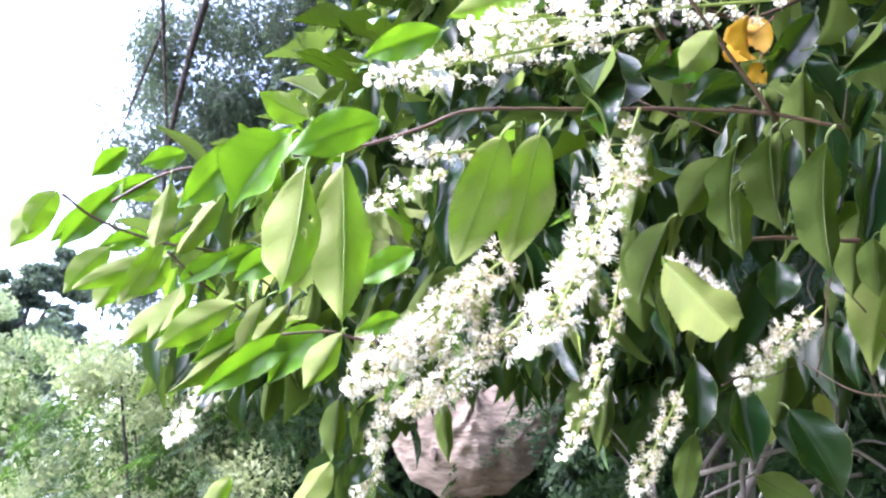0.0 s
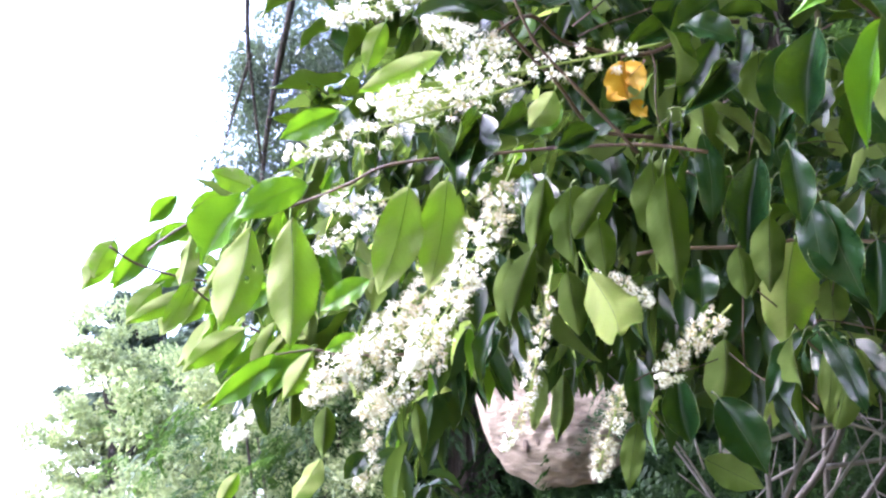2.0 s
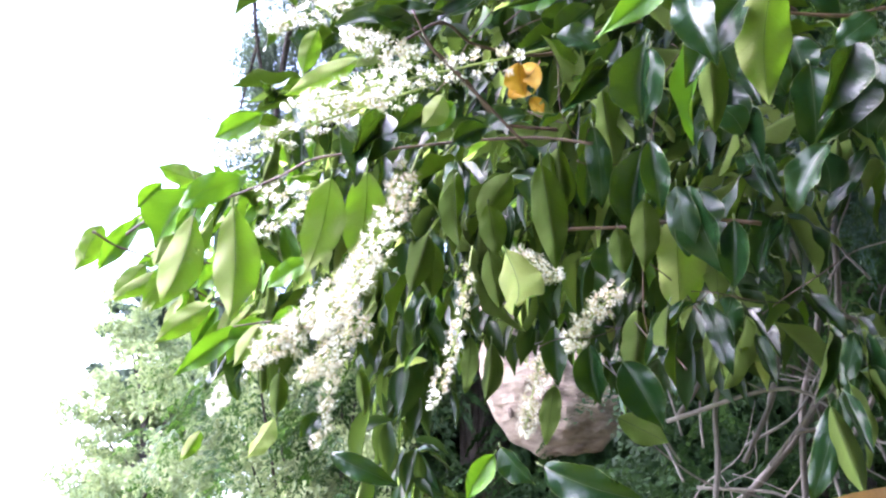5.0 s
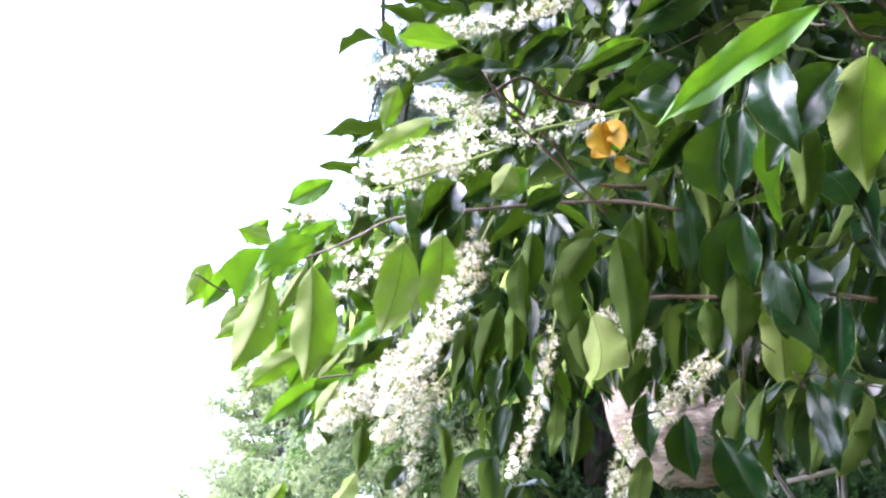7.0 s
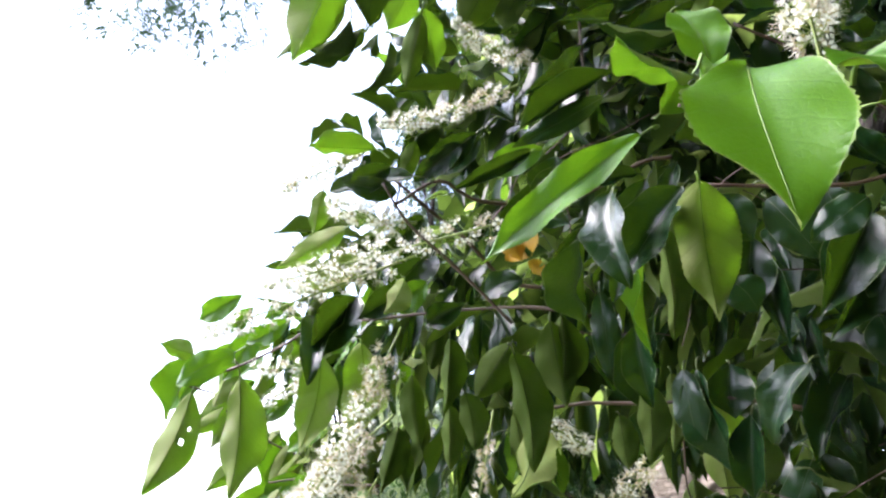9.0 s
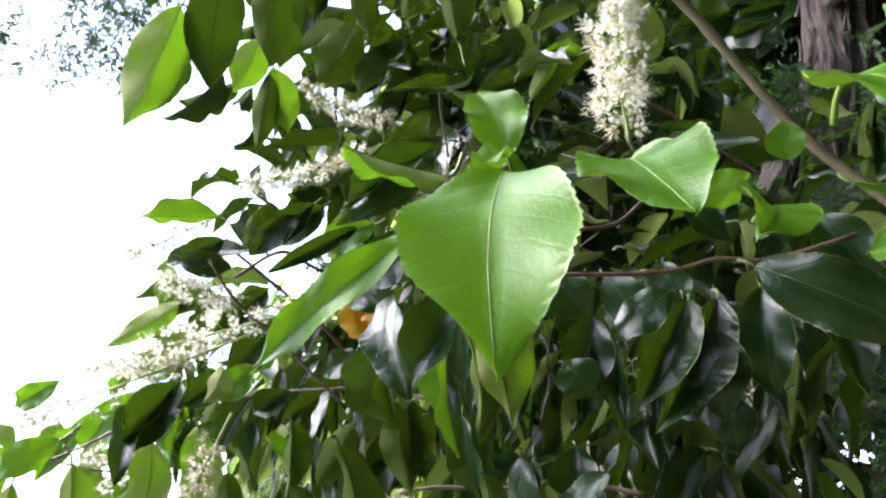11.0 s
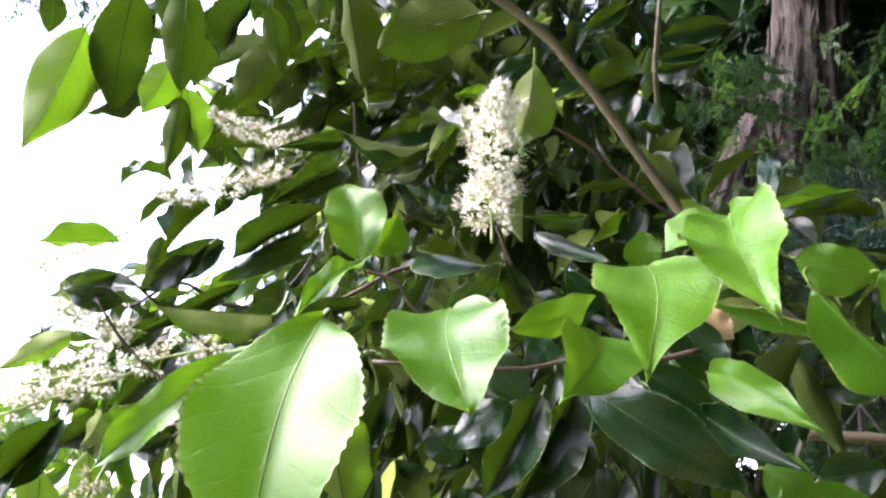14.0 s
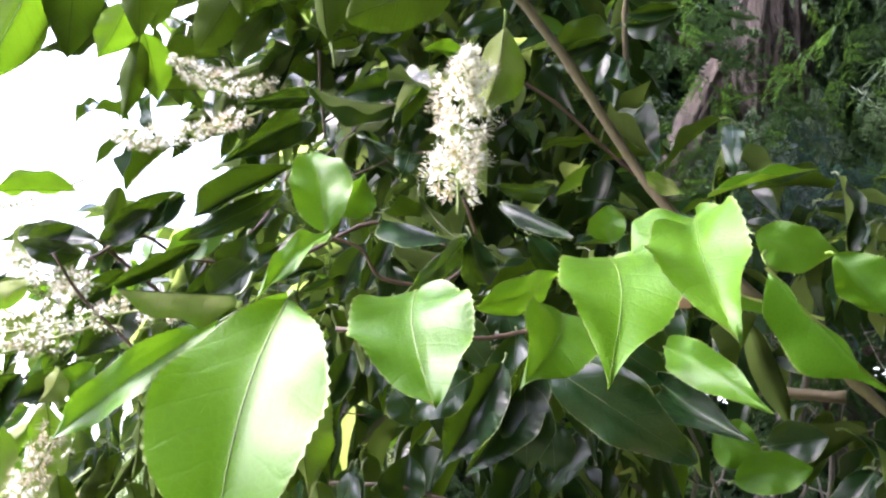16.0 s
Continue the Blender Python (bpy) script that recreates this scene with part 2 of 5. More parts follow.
def tube(line, radii, sides=8, rough=0.0, seed=0, caps=True, ridge=0.0):
    """Vertices and faces of a tube along a line; rough: relative unevenness."""
    verts, faces = [], []
    axis = (line[1] - line[0]).normalized()
    side = axis.orthogonal().normalized()
    for i, p in enumerate(line):
        axis = (line[min(i + 1, len(line) - 1)] - line[max(i - 1, 0)]).normalized()
        side = (side - axis * side.dot(axis)).normalized()
        other = axis.cross(side)
        for k in range(sides):
            a = 2 * math.pi * k / sides
            out = side * math.cos(a) + other * math.sin(a)
            r = radii[i]
            if ridge:
                r *= 1 + ridge * noise.noise(Vector((seed + 5.5 * math.cos(a), 5.5 * math.sin(a), i * 0.16))) + 0.4 * ridge * noise.noise(Vector((seed + 15 * math.cos(a), 15 * math.sin(a), i * 0.3)))
            if rough:
                r *= 1 + rough * noise.noise(Vector((seed * 7.1 + 2.4 * math.cos(a), 2.4 * math.sin(a), i * 0.35)))
            verts.append(p + out * r)
    for i in range(len(line) - 1):
        for k in range(sides):
            faces.append((i * sides + k, i * sides + (k + 1) % sides, (i + 1) * sides + (k + 1) % sides, (i + 1) * sides + k))
    if caps:
        faces.append(tuple(range(sides))[::-1])
        faces.append(tuple(len(verts) - sides + k for k in range(sides)))
    return verts, faces


def profile(s, blunt=0.0, low=0.88):
    """Half width of a laurel leaf along its length, 0.5 at the widest."""
    s = min(1.0, s)
    return 0.5 * math.sin(math.pi * s ** low) ** (0.80 - 0.24 * blunt) * (1 - 0.62 * (1 - blunt) * max(0.0, (s - 0.70) / 0.30) ** 1.25)


def leaf_mesh(name, seed, blade, under, rib, rows=36, cross=3, fold=0.10, droop=0.14, ripple=0.02, teeth=0.060, curl=0.0, bite=(), blunt=0.0, low=0.88, quilt=0.0006):
    """A blade with an upper and a lower skin puckered between its side veins, a saw-toothed edge, midrib and stalk; one long and one wide."""
    rnd = random.Random(seed)
    phase, phase2 = rnd.uniform(0, 6), rnd.uniform(0, 6)
    lean, twist = rnd.uniform(-0.10, 0.10), rnd.uniform(-0.18, 0.18)
    saws = rows // 3 if rows > 60 else rows // 2
    verts, faces, slots = [], [], []

    def surface(s, u):
        w = profile(s, blunt, low)
        reach = abs(u)
        saw = 1 + teeth * ((s * saws) % 1.0 - 0.4) * (0.3 if s < 0.08 or s > 0.95 else 1) * (1 if reach > 0.99 else 0)
        x = u * w * saw * (1 + 0.03 * math.sin(9 * s + phase + u) + 0.012 * math.sin(23 * s + phase2))
        z = fold * reach ** 1.15 * w * 1.7 + droop * 1.7 * (s - s * s)
        z -= quilt * math.sin(50 * (s - 0.42 * reach * w + 0.025)) * (4 * reach * (1 - 0.8 * reach)) * min(1, 6 * w)
        z += ripple * math.sin(15 * s + phase + 1.5 * u) * reach ** 1.7
        z += curl * reach ** 2 * w
        z += 0.012 * math.sin(6 * s + phase2) * u + twist * u * w * (s - 0.4)
        return Vector((x + lean * math.sin(math.pi * s), s, z))

    across = [-1.0] + [(k - cross) / cross * 0.965 for k in range(2 * cross + 1)] + [1.0]
    width = len(across)
    for skin, gap in ((0, 0.0), (1, -0.0045)):
        start = len(verts)
        for i in range(rows + 1):
            s = 0.004 + 0.996 * i / rows
            for k in range(width):
                u = across[k]
                v = surface(s, u)
                v.z += gap * (1 - abs(u) ** 24)
                verts.append(v)
        for i in range(rows):
            for k in range(width - 1):
                if any(a < i / rows < b and across[k] < c < across[k + 1] for a, b, c in bite):
                    continue
                a, b = start + i * width + k, start + (i + 1) * width + k
                for tri in ((a, a + 1, b + 1), (a, b + 1, b)):
                    faces.append(tri if skin == 0 else tri[::-1])
                    slots.append(2 if skin == 0 and k in (0, width - 2) else skin)
    for gap in (0.003, -0.008):
        start = len(verts)
        for i in range(rows + 1):
            s = i / rows * 0.985
            half = 0.0080 * (1 - 0.75 * s)
            c = surface(max(s, 0.004), 0)
            for dx, dz in ((-half, 0), (0, gap), (half, 0)):
                verts.append(Vector((c.x + dx, c.y, c.z + dz + (0.0015 if gap > 0 else -0.006))))
        for i in range(rows):
            for k in range(2):
                a = start + i * 3 + k
                faces.append((a, a + 1, a + 4, a + 3) if gap > 0 else (a + 3, a + 4, a + 1, a))
                slots.append(2)
    bend = rnd.uniform(0.05, 0.10)
    line = [Vector((0, 0.01, 0)), Vector((0, -0.04, -0.02)), Vector((0.01, -0.075, -bend)), Vector((0.015, -0.09, -2.2 * bend))]
    tv, tf = tube(line, [0.012, 0.012, 0.013, 0.016], 5)
    start = len(verts)
    verts += [Vector((v.x * 2.2, v.y, v.z)) for v in tv]
    faces += [tuple(start + k for k in f) for f in tf]
    slots += [2] * len(tf)
    return raw_mesh(name, verts, faces, (blade, under, rib), slots)


LEAF_MESHES = {}
# fold, droop, ripple, curl, bluntness and place of the widest point of eleven leaf shapes
LEAF_SHAPES = ((0.15, 0.14, 0.040, 0.0, 0.2, 0.88), (0.20, 0.16, 0.038, 0.0, 0.0, 0.80), (0.05, 0.22, 0.030, -0.12, 0.5, 0.88), (0.28, 0.06, 0.048, 0.05, 0.0, 0.94),
               (0.14, 0.28, 0.042, -0.06, 0.3, 0.84), (0.08, 0.04, 0.03, 0.12, 0.6, 0.92), (0.14, 0.20, 0.042, -0.05, 0.9, 0.88),
               (0.10, 0.18, 0.020, -0.06, 0.0, 0.66), (0.14, 0.16, 0.024, -0.08, 0.1, 0.70), (0.12, 0.14, 0.024, 0.0, 0.2, 0.88), (0.12, 0.14, 0.022, -0.03, 0.15, 1.10))
TORN = ((0.42, 0.58, 0.8), (0.46, 0.56, 0.5), (0.70, 0.76, -0.8))
EATEN = ((0.41, 0.47, 0.2), (0.29, 0.32, 0.5))
for kind, skins in (("young", (YOUNG_TOP, YOUNG_UNDER, YOUNG_RIB)), ("mature", (MATURE_TOP, MATURE_UNDER, MATURE_RIB)),
                    ("yellow", (YELLOW_LEAF, YELLOW_LEAF, RED_STALK)), ("faded", (FADED_LEAF, FADED_LEAF, YOUNG_RIB))):
    LEAF_MESHES[kind] = [leaf_mesh(kind + "_leaf", 10 * k + len(kind), *skins, rows=72 if kind == "young" else 36, cross=5 if kind == "young" else 3,
                                   fold=f * (1.0 if kind == "young" else 1.35), droop=d, ripple=r, curl=c, bite=TORN if kind == "yellow" else EATEN if k == 9 else (), blunt=q, low=h)
                         for k, (f, d, r, c, q, h) in enumerate(LEAF_SHAPES)]

# ---------------------------------------------------------------- ground, litter and distance
def ground_sheet():
    verts, faces = [], []
    rings = (0, 1.5, 3, 5, 8, 12, 18, 30, 60, 120, 300, 900, 2500)
    for r in rings[1:]:
        for k in range(48):
            a = 2 * math.pi * k / 48
            x, y = r * math.cos(a), r * math.sin(a)
            verts.append((x, y, 0.06 * noise.noise(Vector((x * 0.5, y * 0.5, 0))) if r < 13 else -0.035 * (r - 12)))
    verts.append((0, 0, 0))
    last = len(verts) - 1
    faces += [(last, k, (k + 1) % 48) for k in range(48)]
    for i in range(len(rings) - 2):
        faces += [(i * 48 + k, (i + 1) * 48 + k, (i + 1) * 48 + (k + 1) % 48, i * 48 + (k + 1) % 48) for k in range(48)]
    return raw_mesh("ground", verts, faces, (GRASS,))


def glow_ring():
    """Glowing ring added beyond the meadow, in place of bright sky at the horizon."""
    m, t = nodes_of("glowing_sky_band")
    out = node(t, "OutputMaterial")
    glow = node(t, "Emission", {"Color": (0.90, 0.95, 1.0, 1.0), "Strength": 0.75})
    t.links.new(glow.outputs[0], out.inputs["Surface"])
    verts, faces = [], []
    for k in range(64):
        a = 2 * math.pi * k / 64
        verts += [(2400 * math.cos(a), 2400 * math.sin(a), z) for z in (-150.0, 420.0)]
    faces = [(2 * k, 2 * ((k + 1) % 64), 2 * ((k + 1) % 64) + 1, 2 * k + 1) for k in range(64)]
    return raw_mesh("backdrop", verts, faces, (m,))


tagged(new("backdrop", glow_ring()), "glowing pale ring added for bright sky along the horizon", "backdrop", kind="structure")
tagged(new("ground", ground_sheet()), "rough green meadow grass under the trees", "ground", kind="structure")


def litter_patch():
    """A low bank of litter under the conifers, with a ragged outline."""
    verts, faces = [], []
    spokes, rings = 72, 22
    for i in range(1, rings + 1):
        for k in range(spokes):
            a = 2 * math.pi * k / spokes
            ragged_edge = 1 + 0.22 * noise.noise(Vector((2 * math.cos(a), 2 * math.sin(a), 4))) + 0.07 * noise.noise(Vector((9 * math.cos(a), 9 * math.sin(a), 1)))
            r = 3.5 * i / rings * ragged_edge
            x, y = 0.6 + r * math.cos(a), 4.2 + r * math.sin(a)
            rise = 0.55 * max(0.0, min(1.0, (y - 1.5) / 4.0)) + 0.05 * noise.noise(Vector((x * 2, y * 2, 3)))
            verts.append((x, y, 0.07 + rise * min(1, (rings - i) / 5) - (0.15 if i == rings else 0)))
    verts.append((0.6, 4.2, 0.45))
    faces = [(len(verts) - 1, k, (k + 1) % spokes) for k in range(spokes)]
    for i in range(rings - 1):
        faces += [(i * spokes + k, (i + 1) * spokes + k, (i + 1) * spokes + (k + 1) % spokes, i * spokes + (k + 1) % spokes) for k in range(spokes)]
    return raw_mesh("needle_litter", verts, faces, (LITTER,))


tagged(new("needle_litter", litter_patch()), "brown bank of dry needles and leaf litter", "litter", kind="structure")


def leaf_cloud(name, centres, count, size, material, seed, flat=0.5, hang=0.0):
    """Many small four-sided leaves round a set of (centre, radius); one mesh."""
    rnd = np.random.RandomState(seed)
    c = np.array([p for p, _ in centres])
    r = np.array([q for _, q in centres])
    pick = rnd.choice(len(c), count, p=r ** 2 / (r ** 2).sum())
    way = rnd.normal(size=(count, 3))
    way /= np.linalg.norm(way, axis=1)[:, None]
    pos = c[pick] + way * (r[pick] * rnd.uniform(0.35, 1.05, count))[:, None] * np.array([1, 1, flat])
    ax = rnd.normal(size=(count, 3)) + np.array([0, 0, -hang])
    ax /= np.linalg.norm(ax, axis=1)[:, None]
    nm = np.cross(ax, rnd.normal(size=(count, 3)))
    nm /= np.linalg.norm(nm, axis=1)[:, None]
    s = size * rnd.uniform(0.6, 1.4, count)[:, None]
    bend = np.cross(ax, nm) * s * 0.18
    quads = np.stack([pos - ax * s, pos + nm * s * 0.42 + bend, pos + ax * s, pos - nm * s * 0.42 + bend], 1).reshape(-1, 3)
    return raw_mesh(name, quads.tolist(), [(4 * i, 4 * i + 1, 4 * i + 2, 4 * i + 3) for i in range(count)], (material,), smooth=False)


def broad_tree(base, height, spread, seed, label, count, size, material=None):
    """A far tree: tapered trunk, limbs and a ragged crown."""
    rnd = random.Random(seed)
    root = thing("far_tree", base, label, "tree", "trees across the meadow")
    b = Vector(base)
    line = smooth_line([b + Vector((0, 0, -0.2)), b + Vector((0.2, 0.1, height * 0.3)), b + Vector((-0.1, 0.2, height * 0.6)), b + Vector((0.1, 0, height * 0.92))], 5)
    v, f = tube(line, [height * 0.035 * (1 - 0.85 * i / (len(line) - 1)) for i in range(len(line))], 9, 0.15, seed)
    part_of("trunk", raw_mesh("trunk", v, f, (CONIFER_BARK,)), root)
    centres = []
    for k in range(22):
        a, h = rnd.uniform(0, 6.28), rnd.uniform(0.22, 0.95)
        reach = spread * rnd.uniform(0.45, 1.0) * math.sin(math.pi * (0.12 + 0.8 * h)) ** 0.7
        foot = b + Vector((0, 0, height * h * 0.75))
        tip = b + Vector((math.cos(a) * reach, math.sin(a) * reach, height * h))
        v, f = tube(smooth_line([foot, (foot + tip) / 2 + Vector((0, 0, -0.15)), tip], 4), [height * 0.012 * (1 - 0.09 * i) for i in range(9)], 6, 0.1, k)
        part_of("limb", raw_mesh("limb", v, f, (CONIFER_BARK,)), root)
        for _ in range(18):
            centres.append((tip + Vector((rnd.gauss(0, 1), rnd.gauss(0, 1), rnd.gauss(0, 0.8))) * spread * 0.30, spread * rnd.uniform(0.06, 0.22)))
    crown = part_of("crown", leaf_cloud("crown", centres, count, size, material or HAZED_LEAF, seed, 0.7), root, label="loose crown of small leaves")
    tagged(crown, kind="stuff")
    return root


broad_tree((-11.7, 18.3, -0.35), 6.5, 2.1, 3, "broad-leaved tree with a loose green crown paled for haze", 34000, 0.075)
broad_tree((-7.2, 21.5, -0.4), 6.2, 2.8, 5, "rounded broad-leaved tree behind the conifer", 12000, 0.11)

broad_tree((-12.7, 21.6, -0.45), 9.4, 1.7, 8, "dark tree top beyond the meadow, greyed for haze", 42000, 0.12, HAZED_FROND)

# ---------------------------------------------------------------- conifers behind
def frond_mesh_data(rnd, length):
    """A flat drooping spray: an axis with scaly side shoots, as rows of thin diamonds."""
    quads = []
    def shoot(p, d, n, l, level):
        steps = max(3, int(l / 0.012)) if level else 9
        side = d.cross(n).normalized()
        sway = rnd.uniform(-0.3, 0.3)
        for i in range(steps):
            u = i / steps
            q = p + d * l * u + side * l * sway * u * u + Vector((0, 0, -0.28 * l * u * u))
            w = l * (0.026 if level == 0 else 0.10) * (1.1 - u) * rnd.uniform(0.7, 1.3)
            e = d * l / steps * 1.15
            quads.append((q - side * w, q + e * 0.5 - n * w * 0.3, q + side * w, q + e))
            if level == 0 and i > 0:
                for s in (-1, 1):
                    if rnd.random() < 0.22:
                        continue
                    way = (d * rnd.uniform(0.4, 0.9) + side * s * rnd.uniform(0.5, 0.9) + n * rnd.uniform(-0.3, 0.3) + Vector((0, 0, -0.15))).normalized()
                    shoot(q, way, n, l * 0.46 * (1.08 - u) * rnd.uniform(0.35, 1.25), 1)
            if level == 1 and 0.15 < u < 0.9:
                for s in (-1, 1):
                    if rnd.random() < 0.15:
                        continue
                    way = (d * rnd.uniform(0.6, 1.0) + side * s * rnd.uniform(0.4, 0.75) + n * rnd.uniform(-0.2, 0.2)).normalized()
                    t = q + way * l * rnd.uniform(0.16, 0.38) * (1.1 - u)
                    k = way.cross(n).normalized() * 0.0065
                    quads.append((q - k, q + (t - q) * 0.5 + n * 0.001 - k, t, q + (t - q) * 0.5 + k))
    shoot(Vector((0, 0, 0)), Vector((0, 1, 0)), Vector((0, 0, 1)), length, 0)
    return np.array([[tuple(v) for v in q] for q in quads])


FROND_SHAPES = [frond_mesh_data(random.Random(50 + k), 0.30) for k in range(6)]


def frond_mass(name, spots, material, seed):
    """Fronds hung at (place, outward turn, droop, size); one mesh."""
    rnd = random.Random(seed)
    sheets = []
    for p, turn, droop, size in spots:
        m = np.array((Euler((-droop, rnd.uniform(-0.5, 0.5), turn)).to_matrix() * size))
        shape = rnd.choice(FROND_SHAPES)
        sheets.append(shape.reshape(-1, 3) @ m.T + np.array(p))
    verts = np.concatenate(sheets)
    return raw_mesh(name, verts.tolist(), [(4 * i, 4 * i + 1, 4 * i + 2, 4 * i + 3) for i in range(len(verts) // 4)], (material,), smooth=False)


def bark_strips(trunk, line, radii, count, seed):
    """Long fibrous strips that peel off the trunk, on the stretch above the hollow."""
    rnd = random.Random(seed)
    places = [i for i, p in enumerate(line) if 3.1 < p.z < 5.2]
    for k in range(count):
        i = rnd.choice(places)
        axis = (line[min(i + 1, len(line) - 1)] - line[i - 1]).normalized()
        a = rnd.uniform(0, 6.28)
        side = axis.cross(Vector((1, 0, 0))).normalized()
        out = side * math.cos(a) + axis.cross(side) * math.sin(a)
        mid = line[i].lerp(line[i - 1], rnd.random()) + out * radii[i] * 0.99
        long, wide = rnd.uniform(0.12, 0.34), rnd.uniform(0.006, 0.016)
        flat = out.cross(axis).normalized()
        verts, faces = [], []
        sway, lift = rnd.uniform(-0.02, 0.02), rnd.uniform(0.004, 0.022)
        for j in range(7):
            u = j / 6 - 0.5
            c = mid + axis * long * u + flat * sway * math.sin(5 * u) + out * (0.006 + lift * (2 * u) ** 4 * (1 if u < 0 else 0.3))
            w = wide * (1.05 - 1.6 * u * u) * rnd.uniform(0.8, 1.1)
            verts += [c - flat * w, c + out * 0.006, c + flat * w, c - out * 0.008]
        for j in range(6):
            for q in range(4):
                faces.append((4 * j + q, 4 * j + (q + 1) % 4, 4 * j + 4 + (q + 1) % 4, 4 * j + 4 + q))
        faces += [(3, 2, 1, 0), (24, 25, 26, 27)]
        strip = new("bark_strip", raw_mesh("bark_strip", verts, faces, (CONIFER_BARK,), smooth=False))
        strip.parent = trunk


def conifer(base, label, trunk_points, trunk_radius, limbs, fronds, seed, strips=0):
    root = thing("conifer", base, label, "conifer", "conifers behind the laurel")
    line = smooth_line(trunk_points, 14)
    radii = [trunk_radius * (1 - 0.35 * i / (len(line) - 1)) for i in range(len(line))]
    v, f = tube(line, radii, 96, 0.12, seed, ridge=0.10)
    trunk = part_of("trunk", raw_mesh("trunk", v, f, (CONIFER_BARK,)), root, label="fibrous reddish brown bark in long strips")
    if strips:
        bark_strips(trunk, smooth_line(trunk_points, 14), radii, strips, seed)
    for k, (pts, r) in enumerate(limbs):
        line = smooth_line(pts, 6)
        v, f = tube(line, [r * (1 - 0.6 * i / (len(line) - 1)) for i in range(len(line))], 8, 0.2, seed + k)
        part_of("limb", raw_mesh("limb", v, f, (CONIFER_BARK,)), root)
    for k, (spots, material) in enumerate(fronds):
        if spots:
            tagged(part_of("foliage", frond_mass("foliage", spots, material, seed + k), root, label="drooping flat sprays of scaly green leaves"), kind="stuff")
    return root


def spots_in(seed, count, low, high, size, keep=None, droop=(0.3, 1.3)):
    rnd = random.Random(seed)
    got = []
    while len(got) < count:
        p = Vector(rnd.uniform(a, b) for a, b in zip(low, high))
        if keep is None or keep(p):
            got.append((p, rnd.uniform(0, 6.28), rnd.uniform(*droop), rnd.uniform(*size)))
    return got


def ragged(p):
    return noise.noise(p * 1.7) > -0.12


dark_conifer = conifer((1.15, 3.5, 0.3), "dark conifer with a shaggy reddish brown trunk and drooping sprays",
        [(1.6, 5.3, 0.2), (1.5, 5.1, 1.6), (1.35, 4.75, 2.7), (1.15, 4.1, 3.2), (1.01, 3.32, 3.46), (1.06, 3.1, 3.95), (1.16, 2.98, 5.0), (1.25, 2.98, 7.0)], 0.19,
        [([(1.0, 3.0, 3.9), (1.3, 2.4, 3.7), (1.5, 1.9, 3.3)], 0.03), ([(0.9, 3.2, 3.5), (0.3, 2.7, 3.5), (0.0, 2.4, 3.2)], 0.03),
         ([(0.6, 3.5, 2.4), (1.2, 3.0, 2.3), (1.8, 2.6, 2.0)], 0.03)],
        [(spots_in(1, 420, (0.3, 2.3, 1.5), (2.8, 3.2, 3.7), (0.8, 1.5), lambda p: ragged(p) and not (0.85 < p.x < 1.45 and p.z > 2.9 and p.y < 3.2)), FROND),
         (spots_in(2, 430, (-0.5, 3.8, 1.0), (3.6, 5.4, 6.2), (1.4, 2.6)), FROND),
         (spots_in(16, 210, (0.72, 2.75, 2.3), (1.7, 3.15, 3.12), (0.7, 1.2), lambda p: not (abs(p.x - 1.0) < 0.17 and p.z > 2.75)), FROND),
         (spots_in(17, 120, (1.25, 2.6, 2.9), (2.2, 3.1, 3.9), (0.6, 1.1), ragged), FROND),
         (spots_in(18, 34, (0.62, 2.3, 2.95), (1.3, 2.7, 3.45), (0.35, 0.6)), FRESH_FROND),
         (spots_in(19, 30, (0.58, 1.75, 2.54), (0.92, 2.2, 2.82), (0.5, 0.8), None, (0.2, 0.8)), FRESH_FROND),
         (spots_in(20, 120, (0.78, 1.75, 2.36), (1.30, 2.35, 2.66), (0.6, 1.0), None, (0.5, 1.3)), BLUE_FROND),
         # dark sprays standing in for the black shade beside the trunk
         (spots_in(22, 70, (0.86, 2.15, 2.70), (1.06, 2.5, 2.98), (0.5, 0.9), None, (0.9, 1.5)), FROND),
         (spots_in(12, 420, (0.7, 3.4, 2.4), (3.6, 4.8, 5.4), (1.5, 2.6)), FROND),
         (spots_in(13, 260, (0.15, 3.0, 0.6), (3.2, 4.2, 2.2), (1.2, 2.2)), FROND),
         (spots_in(3, 60, (0.4, 1.7, 2.3), (1.7, 2.3, 3.2), (0.5, 0.9), ragged), FRESH_FROND)], 11, 170)


def shade_crown():
    """Conifer boughs added over and beside the laurel for shade, behind as backing."""
    rnd = random.Random(77)
    centres = [(Vector((rnd.uniform(0.9, 5.0), rnd.uniform(-1.3, 3.8), rnd.uniform(3.9, 6.8))), rnd.uniform(0.3, 0.7)) for _ in range(240)]
    centres += [(Vector((rnd.uniform(2.3, 4.5), rnd.uniform(-0.5, 2.4), rnd.uniform(0.8, 4.4))), rnd.uniform(0.3, 0.6)) for _ in range(50)]
    centres += [(Vector((rnd.uniform(0.2, 5.0), rnd.uniform(5.2, 6.4), rnd.uniform(1.5, 6.6))), rnd.uniform(0.4, 0.8)) for _ in range(110)]
    centres += [(Vector((rnd.uniform(0.6, 5.5), rnd.uniform(5.6, 6.6), rnd.uniform(0.2, 2.6))), rnd.uniform(0.35, 0.6)) for _ in range(80)]
    tagged(part_of("high_foliage", leaf_cloud("high_foliage", centres, 94000, 0.11, FROND, 78, 0.5, 0.6), dark_conifer, label="dark boughs added to shade the laurel and back it"), kind="stuff")


shade_crown()


